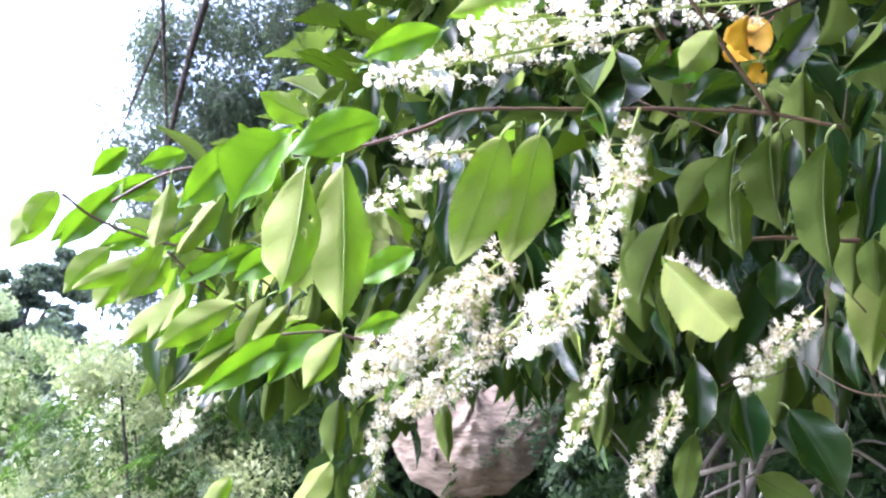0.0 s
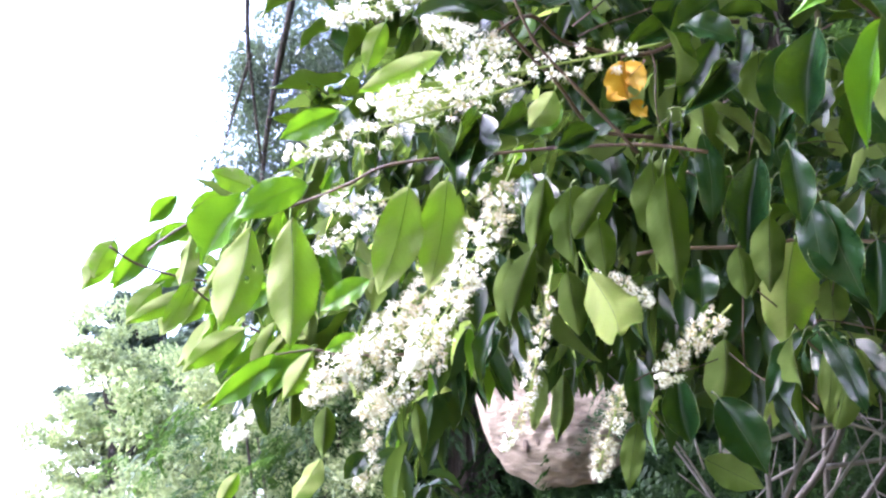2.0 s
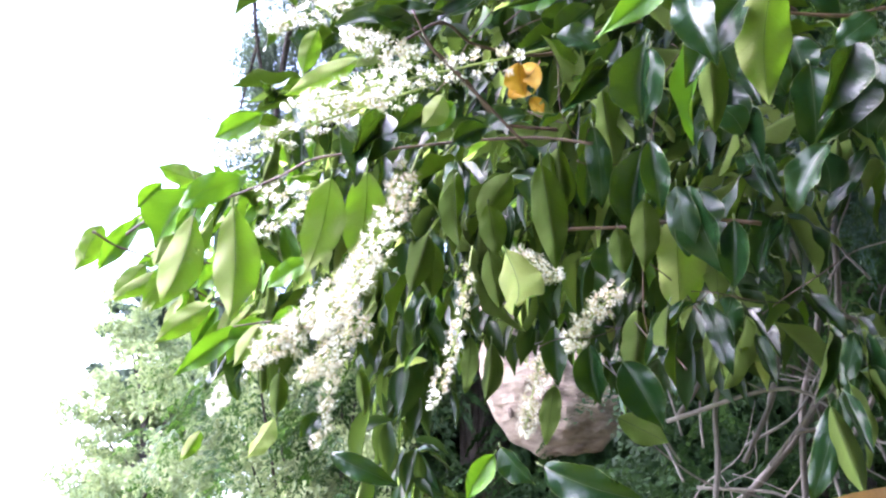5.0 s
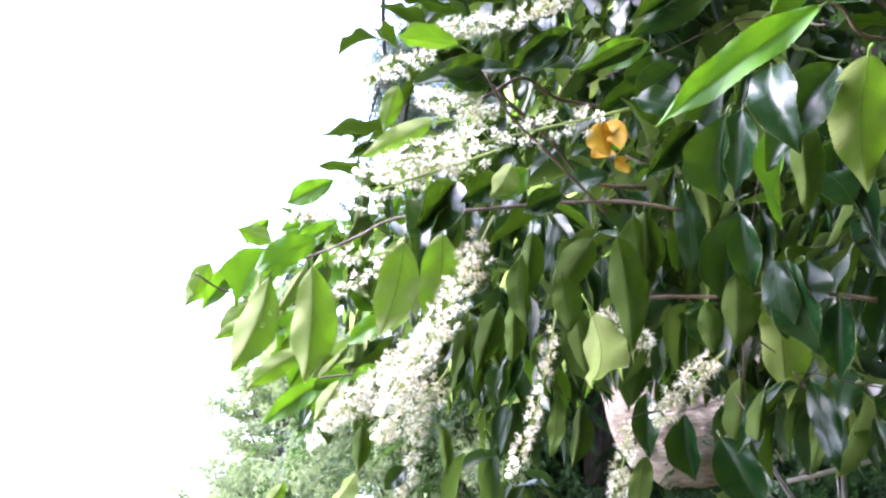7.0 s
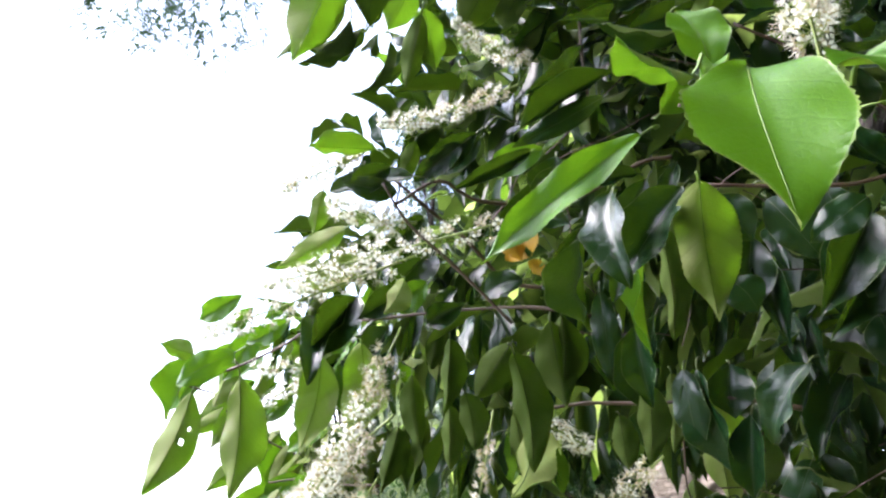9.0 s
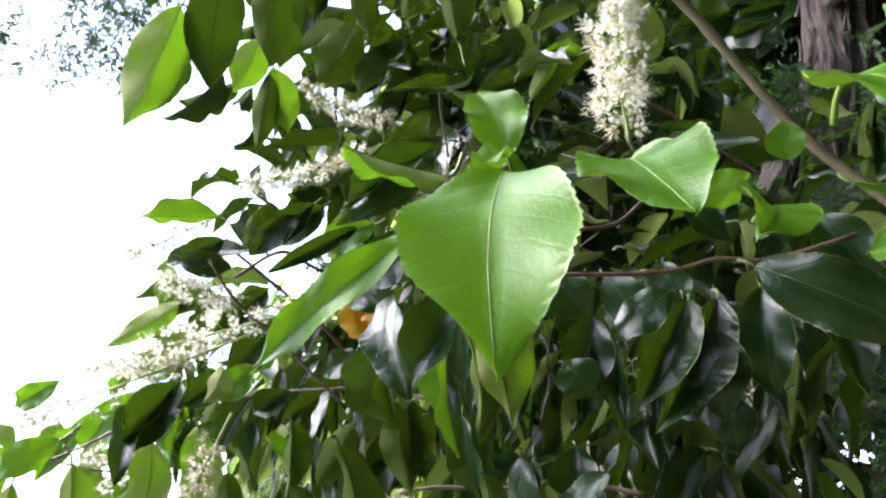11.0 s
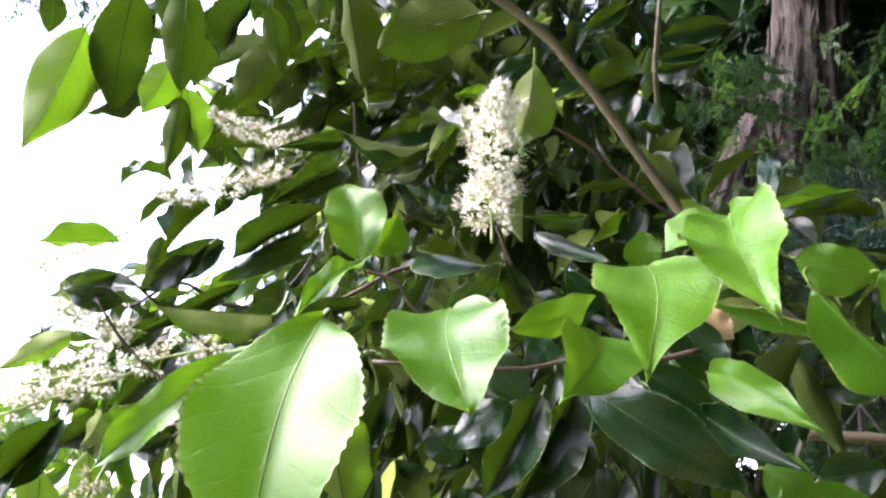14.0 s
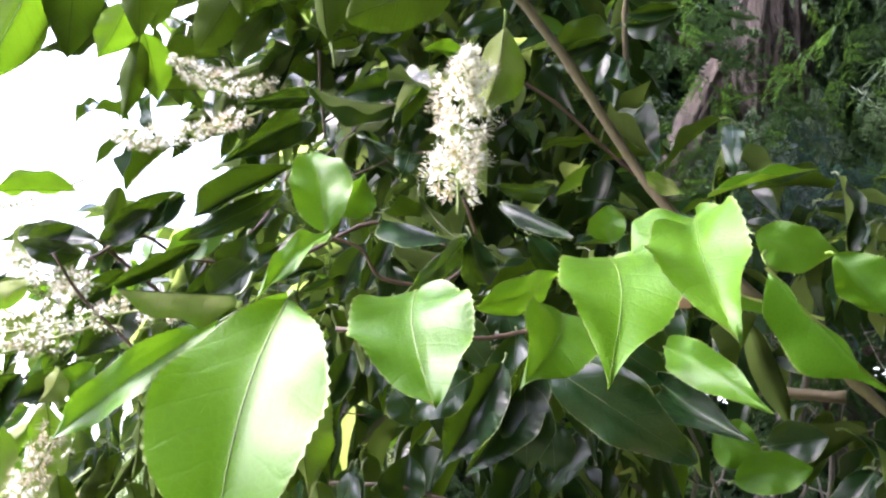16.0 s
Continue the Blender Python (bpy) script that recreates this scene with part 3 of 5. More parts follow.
def light_block_hedge():
    """Tall dense unseen growth, added to close off sky light behind the path."""
    rnd = random.Random(90)
    root = thing("hedge", (2.0, -5.5, 0.0), "unseen tall dark green hedge added to block light from behind", "hedge")
    centres = [(Vector((rnd.uniform(-1.8, 7.0), rnd.uniform(-6.2, -4.6), rnd.uniform(0.3, 2.3))), rnd.uniform(0.4, 0.8)) for _ in range(130)]
    centres += [(Vector((rnd.uniform(-1.6, 6.6), rnd.uniform(-6.0, -4.4), rnd.uniform(2.0, 5.0))), rnd.uniform(0.5, 0.9)) for _ in range(150)]
    centres += [(Vector((rnd.uniform(-1.4, 6.0), rnd.uniform(-5.8, -4.2), rnd.uniform(5.0, 8.2))), rnd.uniform(0.5, 0.9)) for _ in range(150)]
    centres += [(Vector((rnd.uniform(4.6, 6.2), rnd.uniform(-5.0, 1.0), rnd.uniform(0.3, 4.6))), rnd.uniform(0.4, 0.8)) for _ in range(90)]
    centres += [(Vector((rnd.uniform(1.3, 4.6), rnd.uniform(-3.6, -2.2), rnd.uniform(0.3, 4.6))), rnd.uniform(0.35, 0.6)) for _ in range(140)]
    for x in (-0.8, 1.4, 3.6, 5.6):
        v, f = tube(smooth_line([(x, -5.4, -0.1), (x + 0.1, -5.35, 3.0), (x - 0.1, -5.4, 6.3)], 5), [0.11 - 0.008 * k for k in range(11)], 8, 0.2, 4)
        part_of("trunk", raw_mesh("trunk", v, f, (CONIFER_BARK,)), root)
    tagged(part_of("foliage", leaf_cloud("foliage", centres, 70000, 0.11, FROND, 91, 0.9), root), kind="stuff")


light_block_hedge()
tall_conifer = conifer((-0.6, 4.4, 0.2), "tall conifer with bare hanging stems and thin sprays against the sky",
        [(-0.55, 4.9, 0.2), (-0.5, 4.9, 3.0), (-0.4, 4.8, 8.0)], 0.16,
        [([(-0.98, 3.05, 4.3), (-1.06, 3.09, 3.99), (-1.19, 3.25, 3.68), (-1.30, 3.41, 3.33), (-1.33, 3.49, 3.0)], 0.021),
         ([(-1.28, 3.05, 4.2), (-1.29, 3.12, 3.87), (-1.30, 3.25, 3.62), (-1.31, 3.41, 3.33)], 0.013),
         ([(-1.28, 3.15, 3.8), (-1.42, 3.3, 3.6), (-1.55, 3.4, 3.3)], 0.009),
         ([(-0.5, 4.8, 5.8), (-1.6, 3.6, 6.0), (-2.6, 2.6, 5.4)], 0.035),
         ([(-0.5, 4.8, 4.4), (-0.9, 3.9, 4.6), (-1.0, 3.05, 4.35)], 0.04)],
        [(spots_in(4, 500, (-1.5, 3.8, 2.0), (0.5, 5.4, 5.6), (0.8, 1.7), lambda p: ragged(p) and p.x > -1.55 + 0.25 * abs(p.z - 3.0)), FROND),
         (spots_in(5, 170, (-1.7, 3.3, 3.2), (-0.7, 4.2, 5.0), (0.4, 0.8), ragged), HAZED_FROND),
         (spots_in(14, 500, (-2.3, 3.4, 2.6), (-0.6, 4.6, 5.0), (0.55, 1.15), lambda p: p.x > 0.06 - 0.45 * p.y + 0.05 * abs(p.z - 3.0) + 0.30 * noise.noise(p * 1.3) and noise.noise(p * 2.2) > -0.15), HAZED_FROND),
         (spots_in(15, 170, (-0.9, 3.7, 0.5), (0.3, 4.6, 1.9), (1.2, 2.0)), FROND),
         (spots_in(7, 70, (-0.6, 3.0, 2.75), (0.35, 3.4, 3.4), (0.7, 1.1)), FROND),
         (spots_in(8, 420, (-3.1, 1.8, 4.45), (-2.1, 3.0, 5.1), (0.5, 0.95), ragged), FROND),
         (spots_in(6, 330, (-2.4, 4.0, 1.2), (-0.6, 5.5, 2.8), (1.0, 1.8), ragged), FRESH_FROND)], 21)


def inner_boughs():
    rnd = random.Random(41)
    centres = [(Vector((rnd.uniform(-0.7, 0.8), rnd.uniform(4.9, 5.6), rnd.uniform(0.4, 4.6))), rnd.uniform(0.25, 0.5)) for _ in range(80)]
    centres += [(Vector((rnd.uniform(-1.6, -0.6), rnd.uniform(4.6, 5.3), rnd.uniform(2.4, 4.9))), rnd.uniform(0.15, 0.32)) for _ in range(55)]
    loose = spots_in(43, 150, (-2.2, 3.6, 2.7), (-0.5, 4.6, 5.2), (0.1, 0.2), lambda p: p.x > 0.0 - 0.45 * p.y + 0.06 * abs(p.z - 3.2) + 0.25 * noise.noise(p * 1.6) and noise.noise(p * 2.6) > -0.2)
    tagged(part_of("outer_foliage", leaf_cloud("outer_foliage", [(p, r) for p, _, _, r in loose], 60000, 0.016, HAZED_FROND, 44, 1.0, 1.2), tall_conifer, label="thin hanging sprays greyed for haze"), kind="stuff")
    centres += [(Vector((rnd.uniform(-1.4, 1.4), rnd.uniform(4.9, 5.5), rnd.uniform(1.2, 2.3))), rnd.uniform(0.2, 0.35)) for _ in range(60)]
    tagged(part_of("inner_foliage", leaf_cloud("inner_foliage", centres, 26000, 0.07, FROND, 42, 0.7, 0.6), tall_conifer, label="dark dense inner boughs"), kind="stuff")


inner_boughs()


def pale_shrub():
    """Feathery bright growth beyond the open side of the laurel."""
    rnd = random.Random(61)
    root = thing("feathery_shrub", (-1.5, 4.8, 0.15), "pale green feathery shrub beyond the laurel", "shrub")
    for k in range(9):
        x, y = rnd.uniform(-2.0, -1.0), rnd.uniform(4.3, 5.3)
        top = Vector((x + rnd.uniform(-0.3, 0.3), y + rnd.uniform(-0.2, 0.2), rnd.uniform(1.9, 2.7)))
        line = smooth_line([(-1.5, 4.8, 0.05), ((x - 1.5) / 2, (y + 4.8) / 2, 0.9), top], 6)
        v, f = tube(line, [0.022 * (1 - 0.7 * i / (len(line) - 1)) for i in range(len(line))], 7, 0.2, k)
        part_of("stem", raw_mesh("stem", v, f, (CONIFER_BARK,)), root)
    centres = [(Vector((rnd.uniform(-2.45, -0.7), rnd.uniform(4.1, 5.6), rnd.uniform(0.5, 2.75))), rnd.uniform(0.10, 0.26)) for _ in range(170)]
    # dark leaves put behind the pale ones in place of shaded hollows
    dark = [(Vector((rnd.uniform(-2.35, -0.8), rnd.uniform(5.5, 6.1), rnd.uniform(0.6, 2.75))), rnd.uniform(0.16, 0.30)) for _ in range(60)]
    tagged(part_of("inner_foliage", leaf_cloud("inner_foliage", dark, 9000, 0.06, FROND, 63, 0.7), root, label="dark backing leaves standing in for shaded hollows"), kind="stuff")
    tagged(part_of("foliage", leaf_cloud("foliage", centres, 34000, 0.022, HAZED_LEAF, 62, 0.7), root), kind="stuff")


pale_shrub()


def swept_limb():
    root = thing("tree_limb", (0.05, 3.5, 1.76), "thick pale tree limb bent in a deep elbow", "tree limb")
    line = smooth_line([(0.56, 3.47, 2.72), (0.54, 3.48, 2.5), (0.43, 3.52, 2.24), (0.24, 3.52, 2.04), (0.05, 3.5, 2.00), (-0.09, 3.46, 2.12), (-0.16, 3.42, 2.36), (-0.20, 3.5, 2.66), (-0.30, 3.9, 3.2), (-0.44, 4.75, 3.9)], 14)
    n = len(line) - 1
    radii = [0.105 + 0.14 * math.exp(-((i / n - 0.436) / 0.155) ** 2) - 0.06 * min(1, max(0, i / n - 0.56) / 0.22) for i in range(n + 1)]
    v, f = tube(line, radii, 144, 0.10, 5, ridge=0.06)
    part_of("bark", raw_mesh("bark", v, f, (PALE_BARK,)), root, label="grey-buff bark in fine wrinkled bands")
    line = smooth_line([(0.56, 3.47, 2.62), (0.60, 3.42, 3.0), (0.68, 3.38, 3.22), (0.80, 3.36, 3.48), (0.95, 3.36, 3.7)], 14)
    v, f = tube(line, [0.098 - 0.02 * i / (len(line) - 1) for i in range(len(line))], 72, 0.12, 8, ridge=0.16)
    part_of("upper_arm", raw_mesh("upper_arm", v, f, (CONIFER_BARK,)), root, label="brown fibrous striped upper arm")
    for x, z, s in ((-0.11, 1.93, 0.9), (-0.04, 1.91, 1.0), (0.01, 1.93, 0.8), (0.06, 1.905, 1.15)):
        bm = bmesh.new()
        bmesh.ops.create_icosphere(bm, subdivisions=2, radius=0.02 * s)
        for q in bm.verts:
            q.co = Vector((q.co.x * 0.7, q.co.y * 0.9, q.co.z * 1.35)) * (1 + 0.3 * noise.noise(q.co * 60))
        part_of("knot", mesh_of("knot", bm, KNOT), root, pose(x, 3.285 + abs(x) * 0.2, z), "small dark bark knot")


swept_limb()

# ---------------------------------------------------------------- the flowering laurel
laurel = thing("laurel", (0.95, 1.25, 0.1), "flowering laurel with glossy toothed leaves and white racemes", "shrub")
RND = random.Random(7)
CLASS = {"young": ("young", 1), "lime": ("young", -1), "mature": ("mature", 1), "dark": ("mature", 1), "back": ("mature", -1), "yellow": ("yellow", -1), "faded": ("faded", 1)}
WORDS = {"yellow": "yellowed leaf with brown spots and a torn edge", "faded": "faded buff leaf"}


def leaf(look_of, base, tip, width, facing, shape=None):
    """One leaf from its stalk end to its tip, its upper or lower side turned to the given way."""
    kind, sign = CLASS[look_of]
    b, t, n = Vector(base), Vector(tip), Vector(facing) * sign
    axis = t - b
    long = axis.length
    axis.normalize()
    n = (n - axis * n.dot(axis)).normalized()
    side = axis.cross(n)
    me = LEAF_MESHES[kind][RND.randrange(6) if shape is None else shape]
    if kind == "mature":
        width *= RND.uniform(0.78, 0.95)
    m = Matrix((side * width, axis * long, n * min(long, 2.2 * width + 0.02))).transposed().to_4x4()
    m.translation = b
    return part_of("leaf", me, laurel, m, WORDS.get(look_of, ""))


def branch(radius, *points, material=None):
    """A bent woody shoot with swollen nodes."""
    line = smooth_line(points, 6)
    n = len(line) - 1
    rnd = random.Random(len(points) * 100 + int(radius * 1e5))
    line = [p + Vector((rnd.gauss(0, 1), rnd.gauss(0, 1), rnd.gauss(0, 1))) * radius * 0.05 for p in line]
    radii = [radius * (0.72 + 0.25 * i / n) * (1.22 if i % 6 == 0 else 1.0) for i in range(n + 1)]
    v, f = tube(line, radii, 9, 0.12, int(radius * 1e5))
    return part_of("branch", raw_mesh("branch", v, f, (material or (BRANCH_BARK if radius > 0.005 else TWIG),)), laurel)


def flower_mesh(name, seed, petal, open_by=1.0):
    """Five small cupped petals round an olive cup, with a brush of long stamens and a short stalk."""
    rnd = random.Random(seed)
    verts, faces, slots = [], [], []

    def add(vs, f, slot):
        s = len(verts)
        verts.extend(vs)
        faces.extend(tuple(s + k for k in q) for q in f)
        slots.extend([slot] * len(f))

    for k in range(5):
        a = 2 * math.pi * k / 5 + rnd.uniform(-0.15, 0.15)
        tilt = rnd.uniform(-0.25, 0.45) / open_by
        c, s = math.cos(a), math.sin(a)
        def at(r, w, z):
            return Vector((c * r - s * w, s * r + c * w, z))
        l = 0.0036 * rnd.uniform(0.85, 1.15)
        ct, st = math.cos(tilt), math.sin(tilt)
        rim = [at(0.0016, 0, 0.0005)]
        for far, wide in ((0.25, -0.0013), (0.70, -0.0017), (1.0, -0.0007), (1.0, 0.0007), (0.70, 0.0017), (0.25, 0.0013)):
            rim.append(at(0.0016 + l * far * ct, wide, 0.0006 + l * far * st + 0.0004 * rnd.uniform(0, 1)))
        rim.append(at(0.0016 + l * 0.6 * ct, 0, l * 0.5 * st - 0.0002))
        add(rim, [(i, i + 1, 7) for i in range(6)] + [(6, 0, 7)], 0)
    ring = [Vector((math.cos(i * 0.785) * 0.0014, math.sin(i * 0.785) * 0.0014, 0.0009)) for i in range(8)]
    add(ring + [Vector((0, 0, -0.0018)), Vector((0, 0, -0.0002))], [(i, (i + 1) % 8, 8) for i in range(8)] + [(i, (i + 1) % 8, 9) for i in range(8)], 2)
    for k in range(22):
        a, lean = rnd.uniform(0, 6.28), rnd.uniform(0.35, 1.25)
        l = rnd.uniform(0.0042, 0.0070)
        d = Vector((math.cos(a) * math.sin(lean), math.sin(a) * math.sin(lean), math.cos(lean)))
        foot = Vector((math.cos(a), math.sin(a), 0)) * 0.0014 + Vector((0, 0, 0.0006))
        o = d.orthogonal().normalized() * 0.00014
        tip = foot + d * l
        e = d.cross(o).normalized() * 0.00036
        o2 = o.normalized() * 0.00036
        add([foot - o, foot + o, tip + o, tip - o], [(0, 1, 2, 3)], 1)
        add([tip - e, tip - o2, tip + e, tip + o2, tip + d * 0.0005], [(0, 1, 4), (1, 2, 4), (2, 3, 4), (3, 0, 4)], 4 if k % 3 == 0 else 1)
    tv, tf = tube([Vector((0, 0, -0.0014)), Vector((0.0003, 0, -0.0045)), Vector((0, 0, -0.0085))], [0.0007, 0.0004, 0.0004], 4)
    add(tv, tf, 3)
    return raw_mesh(name, verts, faces, (petal, STAMEN, FLOWER_EYE, STALK, ANTHER), slots, smooth=False)


def bud_mesh():
    verts, faces = tube([Vector((0, 0, -0.007)), Vector((0, 0, -0.003)), Vector((0, 0, -0.0018)), Vector((0, 0, 0.0)), Vector((0, 0, 0.0018)), Vector((0, 0, 0.0026))], [0.0004, 0.0005, 0.0016, 0.0029, 0.0017, 0.0005], 8)
    return raw_mesh("flower_bud", verts, faces, (PETAL,))


FLOWERS = [flower_mesh("flower", k, PETAL, 1.0) for k in range(5)]
OLD_FLOWERS = [flower_mesh("flower", 20 + k, OLD_PETAL, 0.7) for k in range(3)]
BUD = bud_mesh()


def raceme(base, tip, reach, count, old=0.15):
    count = int(count * 1.5)
    reach *= 1.05
    b, t = Vector(base), Vector(tip)
    d = t - b
    bow = d.cross(Vector((0.3, 1, 0.2))).normalized() * d.length * RND.uniform(-0.05, 0.05) + Vector((0, 0, -0.03 * d.length))
    line = smooth_line([b - d * 0.12, b + d * 0.3 + bow, b + d * 0.7 + bow, t], 8)
    v, f = tube(line, [0.0013 * (1 - 0.55 * i / (len(line) - 1)) for i in range(len(line))], 6, 0.1, count)
    stalk = part_of("raceme", raw_mesh("raceme", v, f, (STALK,)), laurel, label="raceme of small creamy white flowers")
    n = len(line) - 1
    for k in range(count):
        u = 0.10 + 0.90 * k / count
        i = min(n - 1, int(u * n))
        p = line[i].lerp(line[i + 1], u * n - i)
        axis = (line[i + 1] - line[i]).normalized()
        side = axis.orthogonal().normalized()
        a = k * 2.4 + RND.uniform(-0.5, 0.5)
        out = side * math.cos(a) + axis.cross(side) * math.sin(a)
        out = (out + axis * RND.uniform(0.0, 0.6)).normalized()
        taper = 1.0 if u < 0.75 else 1.0 - 0.75 * (u - 0.75) / 0.25
        far = max(0.0040, reach * RND.uniform(0.45, 1.2) * taper)
        turn = out.to_track_quat("Z", "Y").to_matrix().to_4x4() @ Matrix.Rotation(RND.uniform(0, 6.28), 4, "Z")
        bud = u > 0.87 and RND.random() < 0.7
        me = BUD if bud else (RND.choice(OLD_FLOWERS) if RND.random() < old * (2.2 if u < 0.3 else 0.7) else RND.choice(FLOWERS))
        size = RND.uniform(0.78, 1.15) * (1.15 if bud else 0.85 if u > 0.85 else 1.0)
        flower = new("flower_bud" if bud else "flower", me)
        flower.parent = stalk
        flower.matrix_basis = Matrix.Translation(p + out * far) @ turn @ Matrix.Diagonal((size, size, max(size, far / 0.0100), 1))
    return stalk


branch(0.0016, (-0.001, 0.570, 1.882), (0.033, 0.581, 1.891), (0.083, 0.589, 1.911), (0.120, 0.592, 1.927), (0.194, 0.603, 1.933), (0.264, 0.606, 1.934), (0.335, 0.605, 1.929), (0.385, 0.603, 1.916))
branch(0.0015, (0.241, 0.503, 2.018), (0.255, 0.524, 1.988), (0.285, 0.548, 1.956), (0.328, 0.575, 1.908))
branch(0.0020, (0.325, 0.675, 1.856), (0.358, 0.676, 1.859), (0.417, 0.675, 1.856), (0.474, 0.669, 1.857), (0.531, 0.663, 1.845))
branch(0.0015, (-0.044, 0.750, 1.799), (-0.006, 0.761, 1.804), (0.024, 0.770, 1.799), (0.085, 0.782, 1.798))
branch(0.0046, (0.544, 0.502, 2.243), (0.587, 0.537, 2.214), (0.626, 0.575, 2.166), (0.678, 0.618, 2.086), (0.744, 0.642, 2.011), (0.777, 0.672, 1.996), (0.822, 0.700, 1.950), (0.880, 0.730, 1.900), material=BRANCH_BARK)
branch(0.0065, (0.746, 0.954, 1.969), (0.791, 0.951, 1.966), (0.850, 0.945, 1.962))
branch(0.0044, (0.644, 0.935, 2.527), (0.628, 0.984, 2.451), (0.626, 1.017, 2.394), (0.628, 1.066, 2.292), material=BRANCH_BARK)
branch(0.0023, (0.498, 0.817, 2.308), (0.562, 0.851, 2.272), (0.607, 0.877, 2.231), (0.646, 0.895, 2.197))
branch(0.0014, (0.490, 0.464, 2.012), (0.509, 0.475, 2.006), (0.521, 0.485, 1.989), (0.554, 0.498, 1.988), (0.575, 0.501, 2.002))
branch(0.0017, (0.500, 0.468, 1.954), (0.577, 0.497, 1.953), (0.613, 0.505, 1.959), (0.642, 0.511, 1.956), (0.688, 0.514, 1.965))
branch(0.0014, (0.578, 0.496, 2.019), (0.574, 0.490, 2.032), (0.571, 0.486, 2.042))
branch(0.0011, (0.432, 0.566, 2.185), (0.429, 0.563, 2.205), (0.426, 0.560, 2.222), material=STALK)
branch(0.0021, (0.216, 0.567, 2.029), (0.249, 0.587, 2.055), (0.279, 0.615, 2.041), (0.347, 0.658, 2.046), (0.413, 0.681, 2.084), (0.442, 0.691, 2.090))
branch(0.0017, (0.359, 0.702, 2.184), (0.360, 0.681, 2.225), (0.364, 0.663, 2.259))
branch(0.0021, (0.215, 0.565, 2.052), (0.242, 0.594, 2.025), (0.267, 0.617, 2.002), (0.296, 0.644, 1.968), (0.348, 0.665, 1.963))
branch(0.0052, (0.538, 1.373, 1.869), (0.526, 1.384, 1.807), (0.473, 1.396, 1.731), material=THICKET_BARK)
branch(0.0052, (0.575, 1.375, 1.832), (0.539, 1.388, 1.758), (0.532, 1.396, 1.654), (0.517, 1.398, 1.572), material=THICKET_BARK)
branch(0.0056, (0.742, 1.599, 2.100), (0.703, 1.647, 1.926), (0.676, 1.671, 1.792), (0.607, 1.690, 1.662), material=THICKET_BARK)
branch(0.0110, (0.956, 2.129, 2.307), (0.946, 2.191, 2.075), (0.899, 2.231, 1.903), (0.827, 2.259, 1.761), (0.714, 2.282, 1.635), (0.618, 2.292, 1.551), material=THICKET_BARK)
branch(0.0090, (0.902, 2.165, 2.229), (0.893, 2.214, 2.022), (0.835, 2.253, 1.820), (0.810, 2.266, 1.547), material=THICKET_BARK)
branch(0.0060, (0.956, 1.921, 1.761), (0.878, 1.942, 1.748), (0.760, 1.967, 1.736), material=THICKET_BARK)
branch(0.0072, (0.980, 2.038, 2.009), (0.964, 2.069, 1.821), (0.863, 2.103, 1.667), (0.772, 2.121, 1.551), material=THICKET_BARK)
branch(0.0046, (0.722, 1.482, 1.956), (0.773, 1.479, 1.918), (0.830, 1.470, 1.886), material=THICKET_BARK)
branch(0.0017, (-0.104, 0.923, 1.893), (-0.151, 0.894, 1.921), (-0.208, 0.864, 1.924), (-0.261, 0.830, 1.936), (-0.289, 0.803, 1.954))
branch(0.0016, (-0.060, 0.890, 1.829), (-0.112, 0.864, 1.850), (-0.150, 0.841, 1.871), (-0.181, 0.817, 1.898))
branch(0.0017, (-0.118, 0.847, 1.990), (-0.146, 0.832, 1.996), (-0.191, 0.815, 1.981), (-0.237, 0.803, 1.945))


def dead_twigs(count, seed, low, high):
    """Bare pale twigs in the open space under the leaves."""
    rnd = random.Random(seed)
    for _ in range(count):
        p = Vector(rnd.uniform(a, b) for a, b in zip(low, high))
        way = Vector((rnd.gauss(0, 0.6), rnd.gauss(0, 0.4), rnd.gauss(0.3, 0.8))).normalized() * rnd.uniform(0.2, 0.55)
        kink = Vector((rnd.gauss(0, 1), rnd.gauss(0, 1), rnd.gauss(0, 1))) * 0.035
        line = smooth_line([p, p + way * 0.35 + kink, p + way * 0.7 - kink * 0.6, p + way], 5)
        r = rnd.uniform(0.0016, 0.0042)
        v, f = tube(line, [r * (1 - 0.7 * i / (len(line) - 1)) for i in range(len(line))], 6, 0.2, rnd.randrange(99))
        part_of("dead_twig", raw_mesh("dead_twig", v, f, (DEAD_WOOD,)), laurel, label="bare pale dead twig")


dead_twigs(64, 3, (0.45, 1.1, 1.25), (1.9, 2.4, 1.85))
dead_twigs(44, 4, (0.62, 1.05, 1.65), (1.5, 2.2, 2.15))
leaf("lime", (0.028, 0.599, 1.888), (0.033, 0.599, 1.771), 0.046, (0.36, -0.93, 0.01), 0)
leaf("lime", (0.012, 0.554, 1.865), (0.012, 0.512, 1.769), 0.037, (0.53, -0.78, 0.34), 9)
leaf("young", (0.060, 0.553, 1.899), (0.003, 0.541, 1.870), 0.029, (0.36, -0.85, -0.39))
leaf("lime", (0.012, 0.550, 1.900), (-0.017, 0.531, 1.909), 0.021, (0.41, -0.82, -0.41))
leaf("young", (-0.005, 0.577, 1.902), (-0.044, 0.581, 1.845), 0.044, (-0.06, -1.00, -0.03))
leaf("lime", (0.141, 0.575, 1.897), (0.109, 0.599, 1.813), 0.040, (0.22, -0.91, -0.35), 2)
leaf("lime", (0.169, 0.598, 1.910), (0.146, 0.627, 1.823), 0.042, (0.16, -0.92, -0.35), 2)
leaf("mature", (0.189, 0.547, 1.926), (0.197, 0.484, 1.848), 0.038, (0.14, -0.76, 0.63), 4)
leaf("lime", (0.184, 0.560, 1.978), (0.123, 0.556, 1.953), 0.030, (0.26, -0.84, -0.47), 2)
